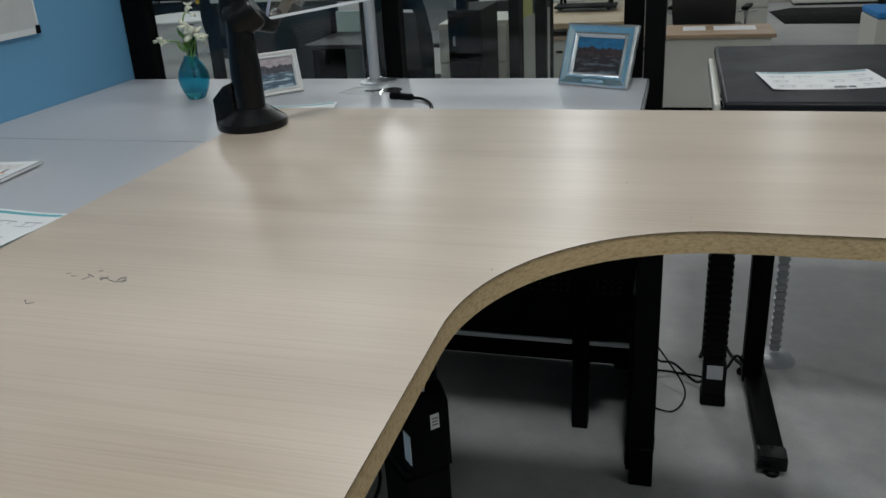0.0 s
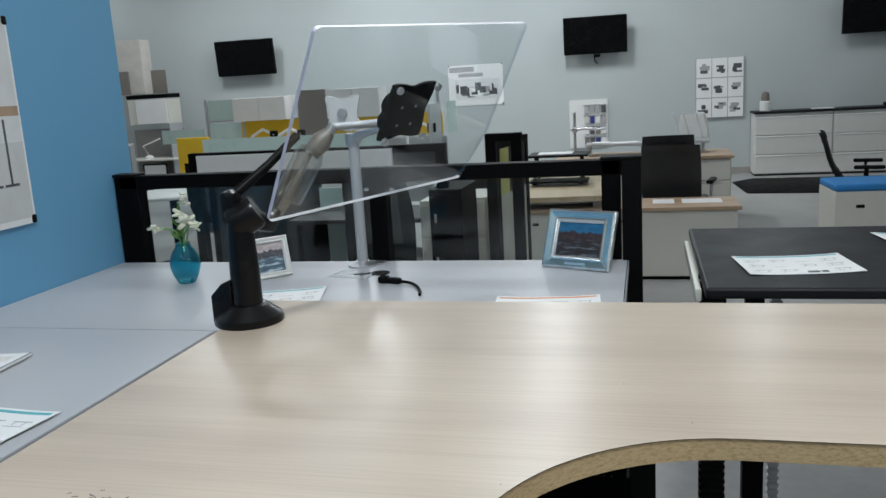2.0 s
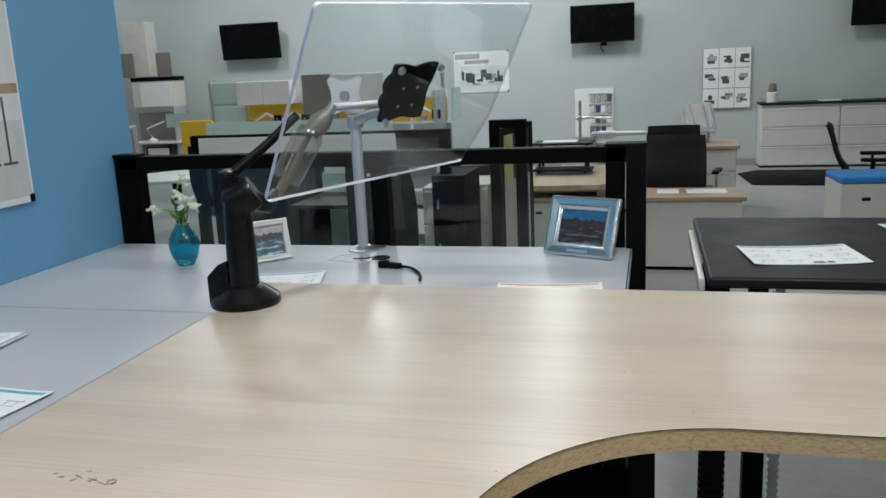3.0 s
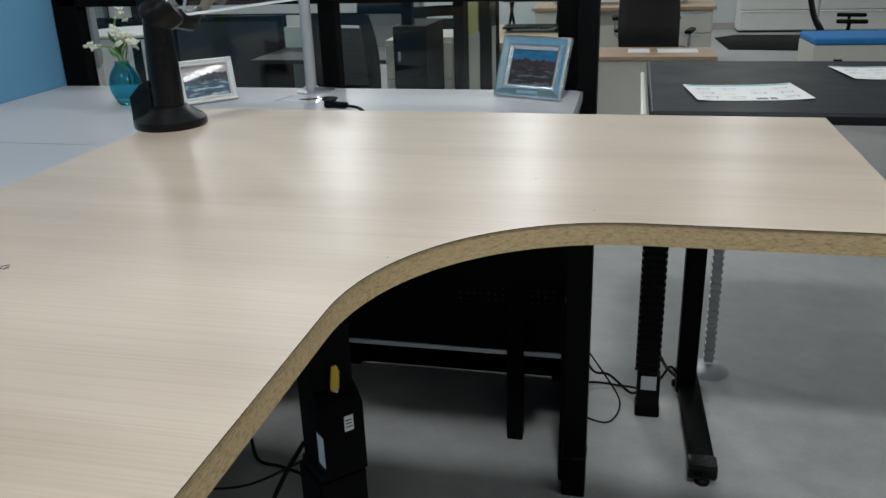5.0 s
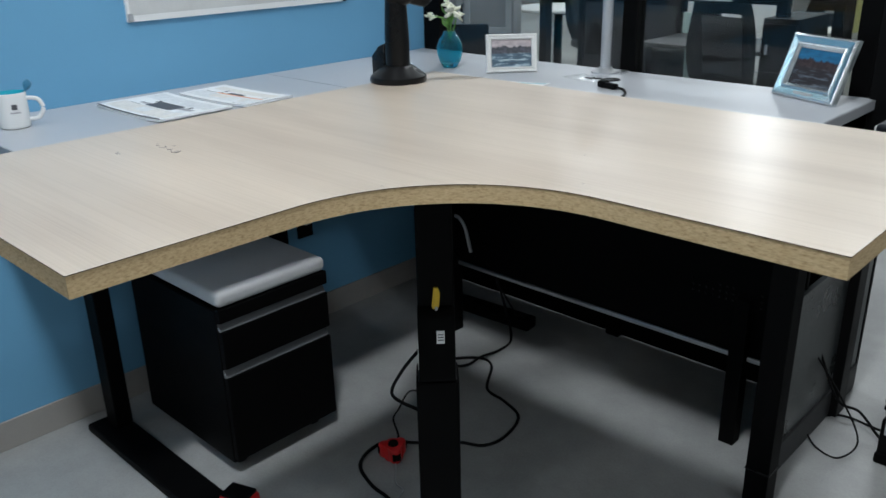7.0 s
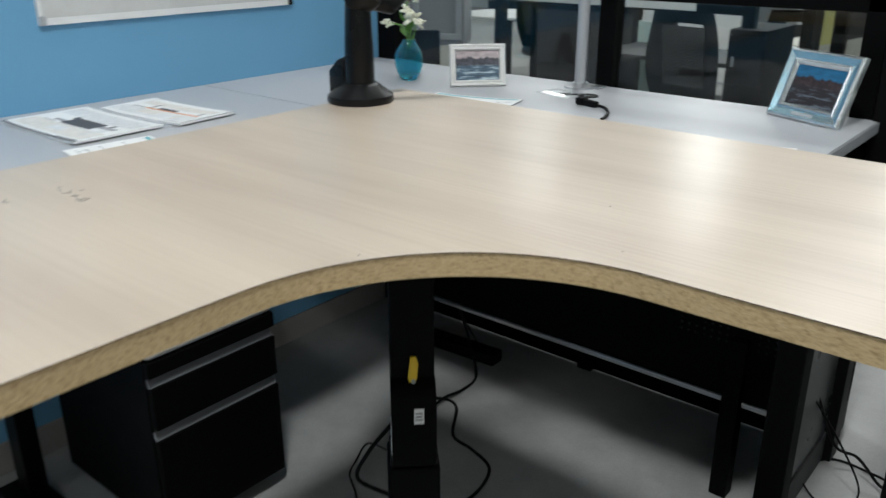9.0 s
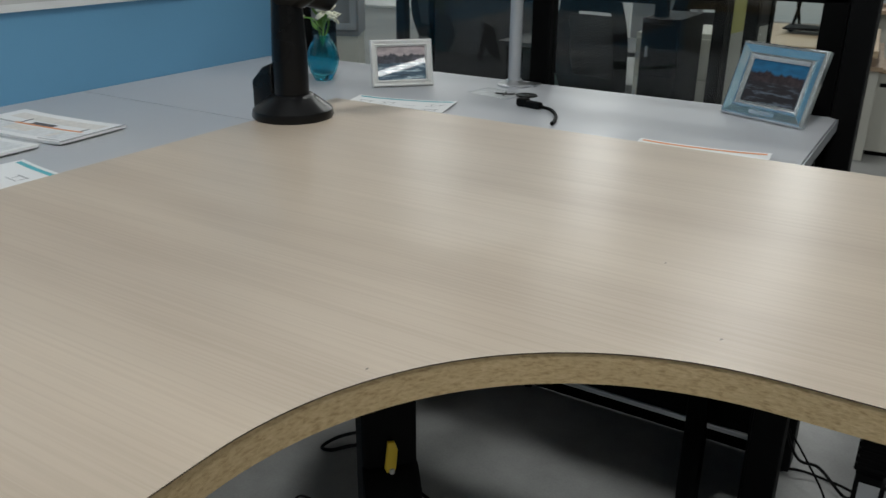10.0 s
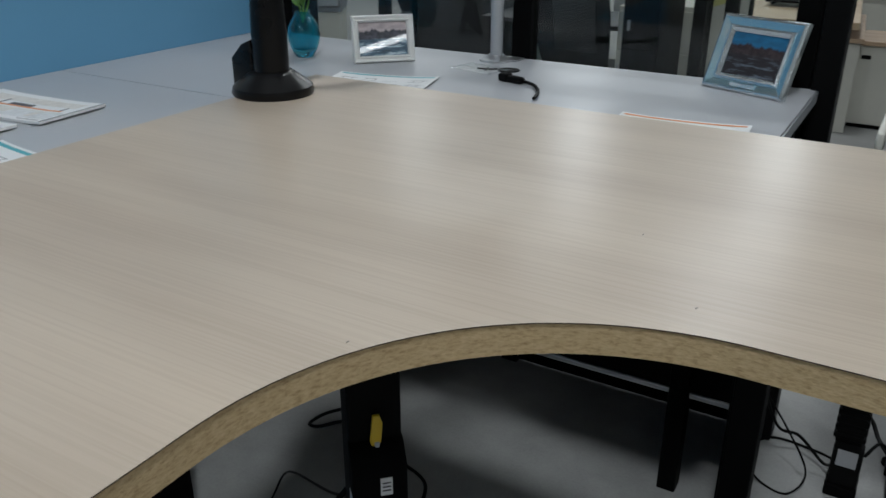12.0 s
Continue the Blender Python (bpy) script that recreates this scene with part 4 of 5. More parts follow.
part("screw", tube([(0.015, 0.018, 0.0035), (0.035, -0.018, 0.0035)], 0.0025, 6), BLACK_GLOSS, bag)

# ---- silver monitor pole ----
pole = thing("monitor_pole", "silver aluminium monitor pole with an empty mounting plate", "monitor arm", pose(-0.143, 1.01, G))
part("base", lathe([(0, 0), (0.05, 0), (0.05, 0.006), (0.03, 0.012), (0.024, 0.018), (0, 0.018)], 36), SILVER, pole)
part("clamp_tab", box((0.06, 0.05, 0.006), (0.035, 0.03, 0.0), 0.002), SILVER, pole)
part("pole", lathe([(0, 0.012), (0.018, 0.012), (0.018, 0.44), (0.016, 0.445), (0, 0.445)], 28), SILVER_PAINT, pole)
part("collar", lathe([(0.0181, 0.41), (0.026, 0.41), (0.026, 0.448), (0.0181, 0.448)], 28), SILVER, pole)
part("arm", tube([(0, 0, 0.43), (0.06, -0.05, 0.45), (0.13, -0.09, 0.465)], [0.018, 0.014, 0.012], 12), SILVER, pole)
part("tilt_head", box((0.035, 0.04, 0.04), (-0.005, -0.025, 0.455), 0.01), SILVER, pole)
pts = []
for k in range(36):
    q = abs((10 * k - 45) % 90 - 45) / 45
    rad = 0.044 + 0.042 * q ** 2.0
    pts.append((rad * math.cos(radians(10 * k)), rad * math.sin(radians(10 * k))))
xp = prism(pts, -0.003, 0.003, 0.001)
xp.transform(pose(-0.005, -0.06, 0.515, 90, 0, 0))
part("mounting_plate", xp, WHITE, pole, "pale four-armed mounting plate")
part("hub", lathe([(0, 0), (0.016, 0), (0.016, 0.01), (0.007, 0.012), (0, 0.012)], 20), SILVER_PAINT, pole, "", pose(-0.005, -0.064, 0.515, 90, 0, 0))

# ---- black monitor arm with clear acrylic board ----
arm = thing("monitor_mount", "black monitor arm on a round base clamped to the maple desk", "monitor arm", pose(0.02, -0.13, ZW))
part("base", lathe([(0, 0), (0.066, 0), (0.068, 0.004), (0.066, 0.014), (0.04, 0.034), (0.034, 0.038), (0, 0.038)], 44, None, (0.013, -0.024, 0)), BLACK_GLOSS, arm)
wedge = prism([(-0.054, 0.002), (-0.01, 0.002), (-0.01, 0.088), (-0.03, 0.08), (-0.054, 0.056)], -0.028, 0.028, 0.003)
wedge.transform(pose(0, -0.019, 0, 90, 0, 0))
part("base_block", wedge, BLACK_GLOSS, arm)
part("column", lathe([(0, 0.03), (0.029, 0.03), (0.029, 0.1), (0.026, 0.165), (0.024, 0.2), (0, 0.2)], 32, None, (0.013, -0.024, 0)), BLACK_GLOSS, arm)
part("shoulder", lathe([(0.0, -0.028), (0.03, -0.028), (0.034, -0.02), (0.034, 0.02), (0.03, 0.028), (0, 0.028)], 28), BLACK_GLOSS, arm, "", pose(0.022, -0.016, 0.205, 0, 60, 20))
part("bracket", box((0.035, 0.04, 0.07), (-0.004, -0.014, 0.19), 0.012), BLACK_GLOSS, arm)
part("lower_arm", tube([(0.0, -0.01, 0.248), (0.05, 0.05, 0.3), (0.085, 0.12, 0.35)], [0.01, 0.009, 0.009], 12), BLACK_PLASTIC, arm)
part("brace", tube([(0.03, -0.005, 0.2), (0.05, 0.03, 0.185), (0.045, 0.075, 0.2)], [0.022, 0.018, 0.01], 12), BLACK_GLOSS, arm)
ARM_GREY = surface("taupe_arm_metal", (0.2, 0.18, 0.155), 0.45, 0.2, vary=0.06)
CLEAR = glass("clear_moulded_plastic", (0.84, 0.83, 0.8), 0.12, 0.13)
part("spring_arm", tube([(0.043, 0.085, 0.192), (0.063, 0.1, 0.227)], [0.009, 0.011], 12), ARM_GREY, arm, "grey metal spring arm")
part("spring_arm", tube([(0.104, 0.138, 0.312), (0.125, 0.152, 0.335), (0.14, 0.162, 0.352)], [0.018, 0.022, 0.012], 14), ARM_GREY, arm, "grey metal spring arm")
part("spring_rod", tube([(0.063, 0.1, 0.227), (0.104, 0.138, 0.312)], 0.006, 10), ARM_GREY, arm)
cover = part("clear_cover", tube([(0.06, 0.098, 0.222), (0.068, 0.105, 0.238), (0.1, 0.134, 0.304), (0.108, 0.141, 0.318)], [0.03, 0.031, 0.031, 0.024], 18), CLEAR, arm, "clear plastic arm cover")
part("wrist_rod", tube([(0.132, 0.157, 0.34), (0.147, 0.17, 0.366)], 0.0105, 12), SILVER, arm, "bright metal rod")
part("upper_arm", tube([(0.142, 0.166, 0.362), (0.19, 0.185, 0.363), (0.24, 0.2, 0.364)], [0.008, 0.0075, 0.009], 12), SILVER_PAINT, arm, "slim grey upper arm")
part("wrist", lathe([(0, -0.022), (0.02, -0.022), (0.024, -0.012), (0.024, 0.012), (0.02, 0.022), (0, 0.022)], 22), BLACK_PLASTIC, arm, "", pose(0.262, 0.195, 0.37, 30, 50, 0))
# board corners: bottom left, bottom right, top right, top left
BL, BR, TR, TL = Vector((0.114, -0.2, 1.414)), Vector((0.386, 0.335, 1.43)), Vector((0.551, 0.245, 1.762)), Vector((0.279, -0.289, 1.747))
ex, ez = (BR - BL).normalized(), (TL - BL).normalized()
ez = (ez - ex * ez.dot(ex)).normalized()
ey = ez.cross(ex).normalized()
W, H = (BR - BL).length, (TL - BL).length
bm_ = Matrix((ex, ey, ez)).transposed().to_4x4()
board_m = Matrix.Translation(BL) @ bm_
local = board_m.inverted()
to_arm = arm.matrix_basis.inverted()


def board_outline():
    pts = []
    for cx, cz, a0, r in ((0.012, 0.012, 180, 0.012), (W - 0.05, 0.012, 270, 0.012), (W - 0.012, 0.12, 0, 0.012), (W - 0.012, H - 0.012, 0, 0.012), (0.012, H - 0.012, 90, 0.012)):
        for k in range(5):
            a = radians(a0 + 90 * k / 4) if (cx, a0) != (W - 0.012, 0) or cz > 0.2 else radians(-20 + 20 * k / 4)
            pts.append((cx + r * math.cos(a), cz + r * math.sin(a)))
    return pts


# the light each edge catches is put into its colour: white, lavender, nearly clear
EDGE = surface("lit_acrylic_edge", (0.93, 0.93, 0.96), 0.12, vary=0.04, relief=0.0)
EDGE_SIDE = surface("shaded_acrylic_edge", (0.55, 0.55, 0.68), 0.3, vary=0.05, scale=30, relief=0.0)
EDGE_CLEAR = glass("unlit_clear_edge", (0.8, 0.83, 0.85), 0.05, 0.1)
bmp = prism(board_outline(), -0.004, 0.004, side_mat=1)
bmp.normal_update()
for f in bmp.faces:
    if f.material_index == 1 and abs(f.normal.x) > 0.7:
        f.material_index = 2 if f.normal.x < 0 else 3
bmp.transform(pose(0, 0, 0, 90, 0, 0))
acr = thing("acrylic_board", "clear acrylic display board bolted to the monitor arm", "display board", board_m)
pb = part("sheet", bmp, [ACRYLIC, EDGE, EDGE_SIDE, EDGE_CLEAR], acr, "clear acrylic with light and shade painted into its edges")
pb.visible_shadow = True
vx = sum(((local @ Vector(v)).x for v in ((0.335, -0.037, 1.634), (0.386, 0.067, 1.639), (0.336, 0.091, 1.544), (0.288, -0.018, 1.547)))) / 4
vz = sum(((local @ Vector(v)).z for v in ((0.335, -0.037, 1.634), (0.386, 0.067, 1.639), (0.336, 0.091, 1.544), (0.288, -0.018, 1.547)))) / 4
n = 9
pts = []
for c in range(4):
    a0 = 45 + 90 * c
    for k in range(n):
        th = radians(a0 + 90 * k / n)
        q = abs(((math.degrees(th) - 45) % 90) - 45) / 45
        r = 0.054 + 0.032 * q ** 1.6
        pts.append((vx + r * math.cos(th), vz + r * math.sin(th)))
plate = prism(pts, 0.006, 0.012)
plate.transform(pose(0, 0, 0, 90, 0, 0) @ Matrix.Diagonal((1, 1, -1, 1)))
bmesh.ops.recalc_face_normals(plate, faces=plate.faces)
vp = part("mounting_plate", plate, BLACK_PLASTIC, acr, "black four-armed mounting plate")
for sx in (-1, 1):
    for sz in (-1, 1):
        part("bolt", lathe([(0, 0), (0.008, 0), (0.007, 0.006), (0, 0.008)], 14), SILVER, vp, "", pose(vx + sx * 0.056, -0.0045, vz + sz * 0.056, 90, 0, 0))
        part("hole", lathe([(0, 0), (0.0035, 0), (0, 0.001)], 8), SILVER_PAINT, vp, "", pose(vx + sx * 0.02, 0.0052, vz + sz * 0.02 - 0.01, 90, 0, 0))
part("tilt_joint", lathe([(0, 0), (0.024, 0), (0.026, 0.01), (0.02, 0.034), (0, 0.038)], 24), BLACK_PLASTIC, acr, "", pose(vx - 0.012, 0.046, vz, 90, 0, 0))

# ---- chairs ----
def task_chair(m, label, mesh_back=False, group="office chairs", lean=0.1, tall=None, shell=False):
    t = thing("office_chair", label, "chair", m, group)
    skin = BLACK_PLASTIC if mesh_back else LEATHER
    part("seat", box((0.5, 0.48, 0.085), (0, 0, 0.44), 0.035, None, None, 4), LEATHER, t)
    bk = bmesh.new()
    n, rows = 8, []
    tall = tall or (0.56 if mesh_back else 0.5)
    for j in range(9):
        v = j / 8
        half = (0.2 if mesh_back else 0.245) + (0.05 if mesh_back else 0.012) * math.sin(math.pi * min(1, v * 0.9 + 0.1))
        rows.append([bk.verts.new(((i / n - 0.5) * 2 * half, 0.235 + lean * v - 0.05 * math.cos((i / n - 0.5) * math.pi) + 0.02 * math.sin(v * 5), 0.52 + tall * v)) for i in range(n + 1)])
    for j in range(8):
        for i in range(n):
            if mesh_back and 2 <= j <= 6 and i in (2, 3, 4, 5):
                continue
            bk.faces.new((rows[j][i], rows[j][i + 1], rows[j + 1][i + 1], rows[j + 1][i]))
    bmesh.ops.solidify(bk, geom=bk.faces[:], thickness=-0.045)
    bmesh.ops.bevel(bk, geom=[e for e in bk.edges if len(e.link_faces) == 2 and e.calc_face_angle(0) > 1.0], offset=0.012, segments=2, affect="EDGES")
    smooth(bk, 50)
    part("backrest", bk, skin, t)
    if mesh_back:
        mb = bmesh.new()
        for k in range(44):
            z = 0.52 + tall * (0.22 + 0.0146 * k)
            tube([(-0.14, 0.235 + lean * (z - 0.52) / tall - 0.01, z), (0, 0.215 + lean * (z - 0.52) / tall, z), (0.14, 0.235 + lean * (z - 0.52) / tall - 0.01, z)], 0.004, 4, mb)
        tagged(part("mesh_web", mb, CHAR, t, "open mesh webbing"), kind="stuff")
    if shell:
        part("lumbar_shell", box((0.34, 0.07, 0.26), (0, 0.31, 0.32), 0.03, None, pose(0, 0, 0, 14, 0, 0), 3), BLACK_PLASTIC, t)
    for sx in (-1, 1):
        part("armrest", box((0.06, 0.26, 0.035), (sx * 0.3, 0.0, 0.66), 0.015, None, None, 3), BLACK_PLASTIC, t)
        part("arm_support", tube([(sx * 0.24, 0.03, 0.47), (sx * 0.3, 0.02, 0.52), (sx * 0.3, 0.02, 0.665)], 0.016, 8), BLACK_PLASTIC if mesh_back else SILVER, t)
    part("gas_lift", lathe([(0, 0.09), (0.03, 0.09), (0.03, 0.25), (0.02, 0.25), (0.02, 0.44), (0, 0.44)], 16), BLACK_GLOSS, t)
    for k in range(5):
        a = radians(72 * k + 18)
        part("base_leg", tube([(0.03 * math.cos(a), 0.03 * math.sin(a), 0.11), (0.3 * math.cos(a), 0.3 * math.sin(a), 0.07)], [0.028, 0.018], 8), BLACK_PLASTIC, t)
        w = lathe([(0, -0.02), (0.025, -0.02), (0.028, 0), (0.025, 0.02), (0, 0.02)], 12)
        w.transform(pose(0.31 * math.cos(a), 0.31 * math.sin(a), 0.028, 90, 0, math.degrees(a)))
        part("caster", w, BLACK_PLASTIC, t)
    return t


exec_chair = task_chair(pose(1.06, 6.05, 0, 0, 0, 168), "black leather office chair turned away, behind a low credenza")
copy_thing(exec_chair, pose(0.99, 7.15, 0, 0, 0, 183))
task_chair(pose(2.83, 6.9, 0, 0, 0, 78), "black mesh-back office chair reclined beside the blue cushion", True, lean=0.22, tall=0.47, shell=True)
mesh_chair = task_chair(pose(-0.84, 3.72, 0, 0, 0, 172), "black mesh-back office chair with black armrests", True)
copy_thing(mesh_chair, pose(-0.45, 4.22, 0, 0, 0, 200))
copy_thing(mesh_chair, pose(-2.9, 5.25, 0, 0, 0, 150))
copy_thing(mesh_chair, pose(-3.1, 6.1, 0, 0, 0, -60))


# ---- cabinets ----
def lateral_file(m, w, label, tops=None):
    t = thing("lateral_file", label, "filing cabinet", m, "filing cabinets")
    part("body", box((w - 0.004, 0.45, 0.9), (0, 0.235, 0.03), 0.003), FILE, t)
    part("plinth", box((w - 0.02, 0.42, 0.03), (0, 0.24, 0.0), 0.0), CHAR, t)
    part("top_strip", box((w - 0.03, 0.014, 0.03), (0, 0.005, 0.895), 0.002), FILE, t)
    for k in range(3):
        d = part("drawer", box((w - 0.03, 0.02, 0.272), (0, 0.001, 0.04 + 0.285 * k), 0.004), FILE, t)
        part("pull", box((w - 0.05, 0.022, 0.014), (0, -0.004, 0.04 + 0.285 * k + 0.252), 0.005), WHITE, d, "full-width pale pull")
    part("lock", lathe([(0, 0), (0.008, 0), (0.008, 0.006), (0, 0.006)], 12), SILVER, t, "", pose(0.02, -0.003, 0.91, 90, 0, 0))
    return t


lf = lateral_file(pose(2.92, 11.63, 0), 1.09, "off-white three-drawer lateral filing cabinet against the grey wall")
copy_thing(lf, pose(4.01, 11.63, 0))
copy_thing(lf, pose(5.10, 11.63, 0))
solo("counter", box((3.3, 0.5, 0.03), (4.01, 11.85, 0.931), 0.006), BLACK_TOP, "dark laminate counter across the filing cabinets", "counter")
pot = thing("plant_jar", "clear jar with pebbles and a small plant on the counter", "plant jar", pose(2.55, 11.85, 0.961))
part("jar", lathe([(0, 0), (0.08, 0), (0.08, 0.14), (0.06, 0.15)], 20), WHITE, pot)
part("pebbles", lathe([(0, 0.14), (0.055, 0.15), (0.06, 0.2), (0.05, 0.27), (0, 0.29)], 12), TAUPE, pot)
solo("paper_stack", box((0.3, 0.22, 0.01), (3.35, 11.85, 0.9612), 0.002), PAPER, "stack of white paper on the dark counter", "paper", at=Matrix())
solo("desk_phone", box((0.14, 0.18, 0.05), (4.25, 11.8, 0.9612), 0.015), BLACK_PLASTIC, "small black desk phone on the counter", "phone")
solo("floor_mat", prism([(2.0, 10.95), (2.08, 9.8), (4.4, 9.55), (4.75, 11.2), (2.31, 11.3)], 0.0005, 0.012, 0.003), BLACK, "black rubber floor mat before the cabinets", "mat")
dk = thing("side_desk", "white desk with a dark top beside the walkway", "desk", pose(4.55, 8.6, 0))
part("top", box((1.5, 0.75, 0.03), (0, 0, 0.72), 0.006), BLACK_TOP, dk)
part("front_panel", box((1.4, 0.02, 0.66), (0, -0.34, 0.06), 0.003), CREAM, dk)
part("side_panel", box((0.03, 0.68, 0.72), (-0.72, 0, 0.0), 0.003), CREAM, dk)
part("side_panel", box((0.03, 0.68, 0.72), (0.72, 0, 0.0), 0.003), CREAM, dk)


def seat_pedestal(m, label, cushion, w=0.9):
    t = thing("seat_pedestal", label, "pedestal", m, "seat pedestals")
    part("body", box((w, 0.52, 0.55), (0, 0, 0.02), 0.004), CREAM, t)
    part("cushion", box((w, 0.53, 0.06), (0, 0, 0.571), 0.02, None, None, 4), cushion, t)
    part("grip", box((0.07, 0.012, 0.03), (-w * 0.28, -0.258, 0.43), 0.012), BLACK_PLASTIC, t, "black oval grip")
    part("plinth", box((w - 0.04, 0.48, 0.02), (0, 0, 0.0)), CHAR, t)
    return t


seat_pedestal(pose(2.76, 6.1, 0, 0, 0, 3), "white storage pedestal with a bright blue seat cushion", BLUE_FABRIC)

cred = thing("credenza", "cream steel credenza with an oak top and papers", "credenza", pose(1.13, 5.33, 0))
part("body", box((0.96, 0.5, 0.53), (-0.13, 0, 0.03), 0.004), CREAM, cred)
part("grip", box((0.06, 0.012, 0.026), (-0.555, -0.252, 0.47), 0.011), BLACK_PLASTIC, cred, "black oval grip")
part("top", box((1.0, 0.54, 0.03), (-0.12, -0.01, 0.562), 0.004), OAK, cred)
part("plinth", box((0.94, 0.46, 0.03), (-0.13, 0.0, 0.0)), BLACK, cred)
for x, w in ((-0.2, 0.17), (0.1, 0.31)):
    solo("paper_sheet", box((w, 0.22, 0.002), (1.13 + x, 5.37, 0.5925)), PAPER, "white sheet of paper lying on the oak top", "paper", "loose papers")


def drawer_unit(parent, x, y, w, d, z0, z1, n, mat):
    part("pedestal", box((w, d, z1 - z0), (x, y, z0), 0.003), mat, parent)
    h = (z1 - z0) / n
    for k in range(n):
        f = part("drawer", box((w - 0.012, 0.016, h - 0.012), (x, y - d / 2 - 0.006, z0 + h * k + 0.004), 0.003), mat, parent)
        part("pull", box((w * 0.5, 0.01, 0.01), (x, y - d / 2 - 0.018, z0 + h * k + h - 0.03), 0.002), SILVER, f)


# oak reception desk with drawers, shelf and stands
rd = thing("reception_desk", "oak-topped desk with cream drawer pedestals and a silver riser shelf", "desk", pose(0.75, 8.0, 0))
part("top", box((1.9, 0.8, 0.035), (0, 0, 0.7), 0.004), OAK, rd)
drawer_unit(rd, 0.72, 0.0, 0.4, 0.72, 0.0, 0.7, 3, CREAM)
drawer_unit(rd, -0.72, 0.0, 0.4, 0.72, 0.0, 0.7, 3, CREAM)
part("back_panel", box((1.1, 0.02, 0.5), (0, -0.25, 0.2), 0.003), CREAM, rd)
part("riser_shelf", box((1.35, 0.32, 0.03), (0.05, 0.12, 0.84), 0.004), SILVER_PAINT, rd)
for x in (-0.58, 0.66):
    part("riser_post", box((0.03, 0.2, 0.105), (x, 0.12, 0.735), 0.004), SILVER_PAINT, rd)
st = thing("brochure_stand", "white wire brochure stand tilted on the riser shelf", "brochure stand", pose(1.32, 8.12, 0.87, 0, 0, -12))
for x in (-0.16, -0.06, 0.08, 0.16):
    part("rail", tube([(x, 0.08, 0.0), (x - 0.06, -0.02, 0.3)], 0.012, 6), WHITE, st)
part("back", box((0.3, 0.01, 0.26), (-0.03, 0.09, 0.02), 0.002, None, pose(0, 0, 0, -8, 0, 0)), WHITE, st)
pl = thing("display_pole", "silver upright display pole with a cross arm", "display pole", pose(0.0, 8.1, 0.735))
part("pole", lathe([(0, 0), (0.05, 0), (0.05, 0.01), (0.016, 0.012), (0.016, 0.5), (0, 0.5)], 16), SILVER, pl)
part("cross_arm", tube([(-0.05, 0, 0.3), (0.12, -0.02, 0.31), (0.34, -0.04, 0.3)], 0.014, 8), SILVER, pl)
part("clamp", box((0.06, 0.05, 0.06), (0, 0, 0.27), 0.01), SILVER, pl)
for k, (x, w) in enumerate(((0.55, 0.3), (0.9, 0.24), (0.3, 0.2))):
    solo("paper_sheet", box((w, 0.18, 0.003 + 0.004 * k), (x, 8.1, 0.8705)), PAPER, "white papers lying on the silver riser shelf", "paper", "loose papers")
# low butcher-block bench
bb = thing("sample_bench", "light oak block bench on white feet above cream storage", "bench", pose(0.07, 5.43, 0, 0, 0, 5))
part("top", box((0.79, 1.3, 0.045), (0, 0, 0.69), 0.004), maple("light_oak_block", (0.52, 0.4, 0.26), (0.42, 0.3, 0.18), 0.45, 1), bb)
for sx in (-1, 1):
    part("foot", box((0.06, 1.1, 0.06), (sx * 0.3, 0, 0.63), 0.004), WHITE, bb)
part("shelf", box((0.6, 1.0, 0.012), (0, 0.0, 0.655), 0.002), WHITE, bb)
part("storage_top", box((0.84, 1.28, 0.03), (0.02, 0.03, 0.6), 0.004), OAK, bb, "oak laminate storage top")
part("storage", box((0.8, 1.22, 0.6), (0.02, 0.03, 0.0), 0.004), CREAM, bb)
part("grip", box((0.05, 0.01, 0.022), (-0.18, -0.584, 0.5), 0.008), BLACK_PLASTIC, bb)
ts = thing("laptop_riser", "black adjustable laptop riser with slim legs on the bench", "laptop riser", pose(0.05, 5.75, 0.735))
part("tray", box((0.52, 0.36, 0.02), (0, 0, 0.23), 0.006), BLACK_PLASTIC, ts)
part("keyboard_tray", box((0.5, 0.26, 0.016), (0.02, -0.24, 0.03), 0.005), BLACK_PLASTIC, ts)
for sx in (-1, 1):
    part("strut", tube([(sx * 0.2, -0.2, 0.0), (sx * 0.2, 0.12, 0.235)], 0.012, 6), BLACK, ts)
    part("strut", tube([(sx * 0.2, 0.16, 0.0), (sx * 0.2, -0.1, 0.235)], 0.012, 6), BLACK, ts)
    part("skid", box((0.03, 0.42, 0.012), (sx * 0.2, -0.02, 0.0), 0.003), BLACK, ts)
solo("paper_sheet", box((0.3, 0.2, 0.004), (0.02, 5.75, 0.986)), PAPER, "white pages lying on the black laptop riser", "paper", "loose papers")


# ---- cubicle panels behind the screen ----
def cubicle_panel(m, w, h, label, tiles, name="cubicle_divider"):
    """tiles: (x0, x1, z0, z1, material) fill the black frame."""
    t = thing(name, label, "divider", m, "cubicle dividers")
    part("top_rail", box((w, 0.06, 0.045), (0, 0, h - 0.045), 0.004), BLACK, t)
    part("base_rail", box((w, 0.06, 0.08), (0, 0, 0), 0.004), BLACK, t)
    for x in (-w / 2 + 0.03, w / 2 - 0.03):
        part("post", box((0.06, 0.062, h), (x, 0, 0), 0.004), BLACK, t)
    for x0, x1, z0, z1, mt in tiles:
        ob = part("pane" if mt in (PANE, FROST) else "tile", box((x1 - x0, 0.012 if mt == PANE else 0.05, z1 - z0), ((x0 + x1) / 2, 0, z0), 0.0 if mt == PANE else 0.003), mt, t)
        if mt == PANE:
            ob.visible_shadow = False
    return t


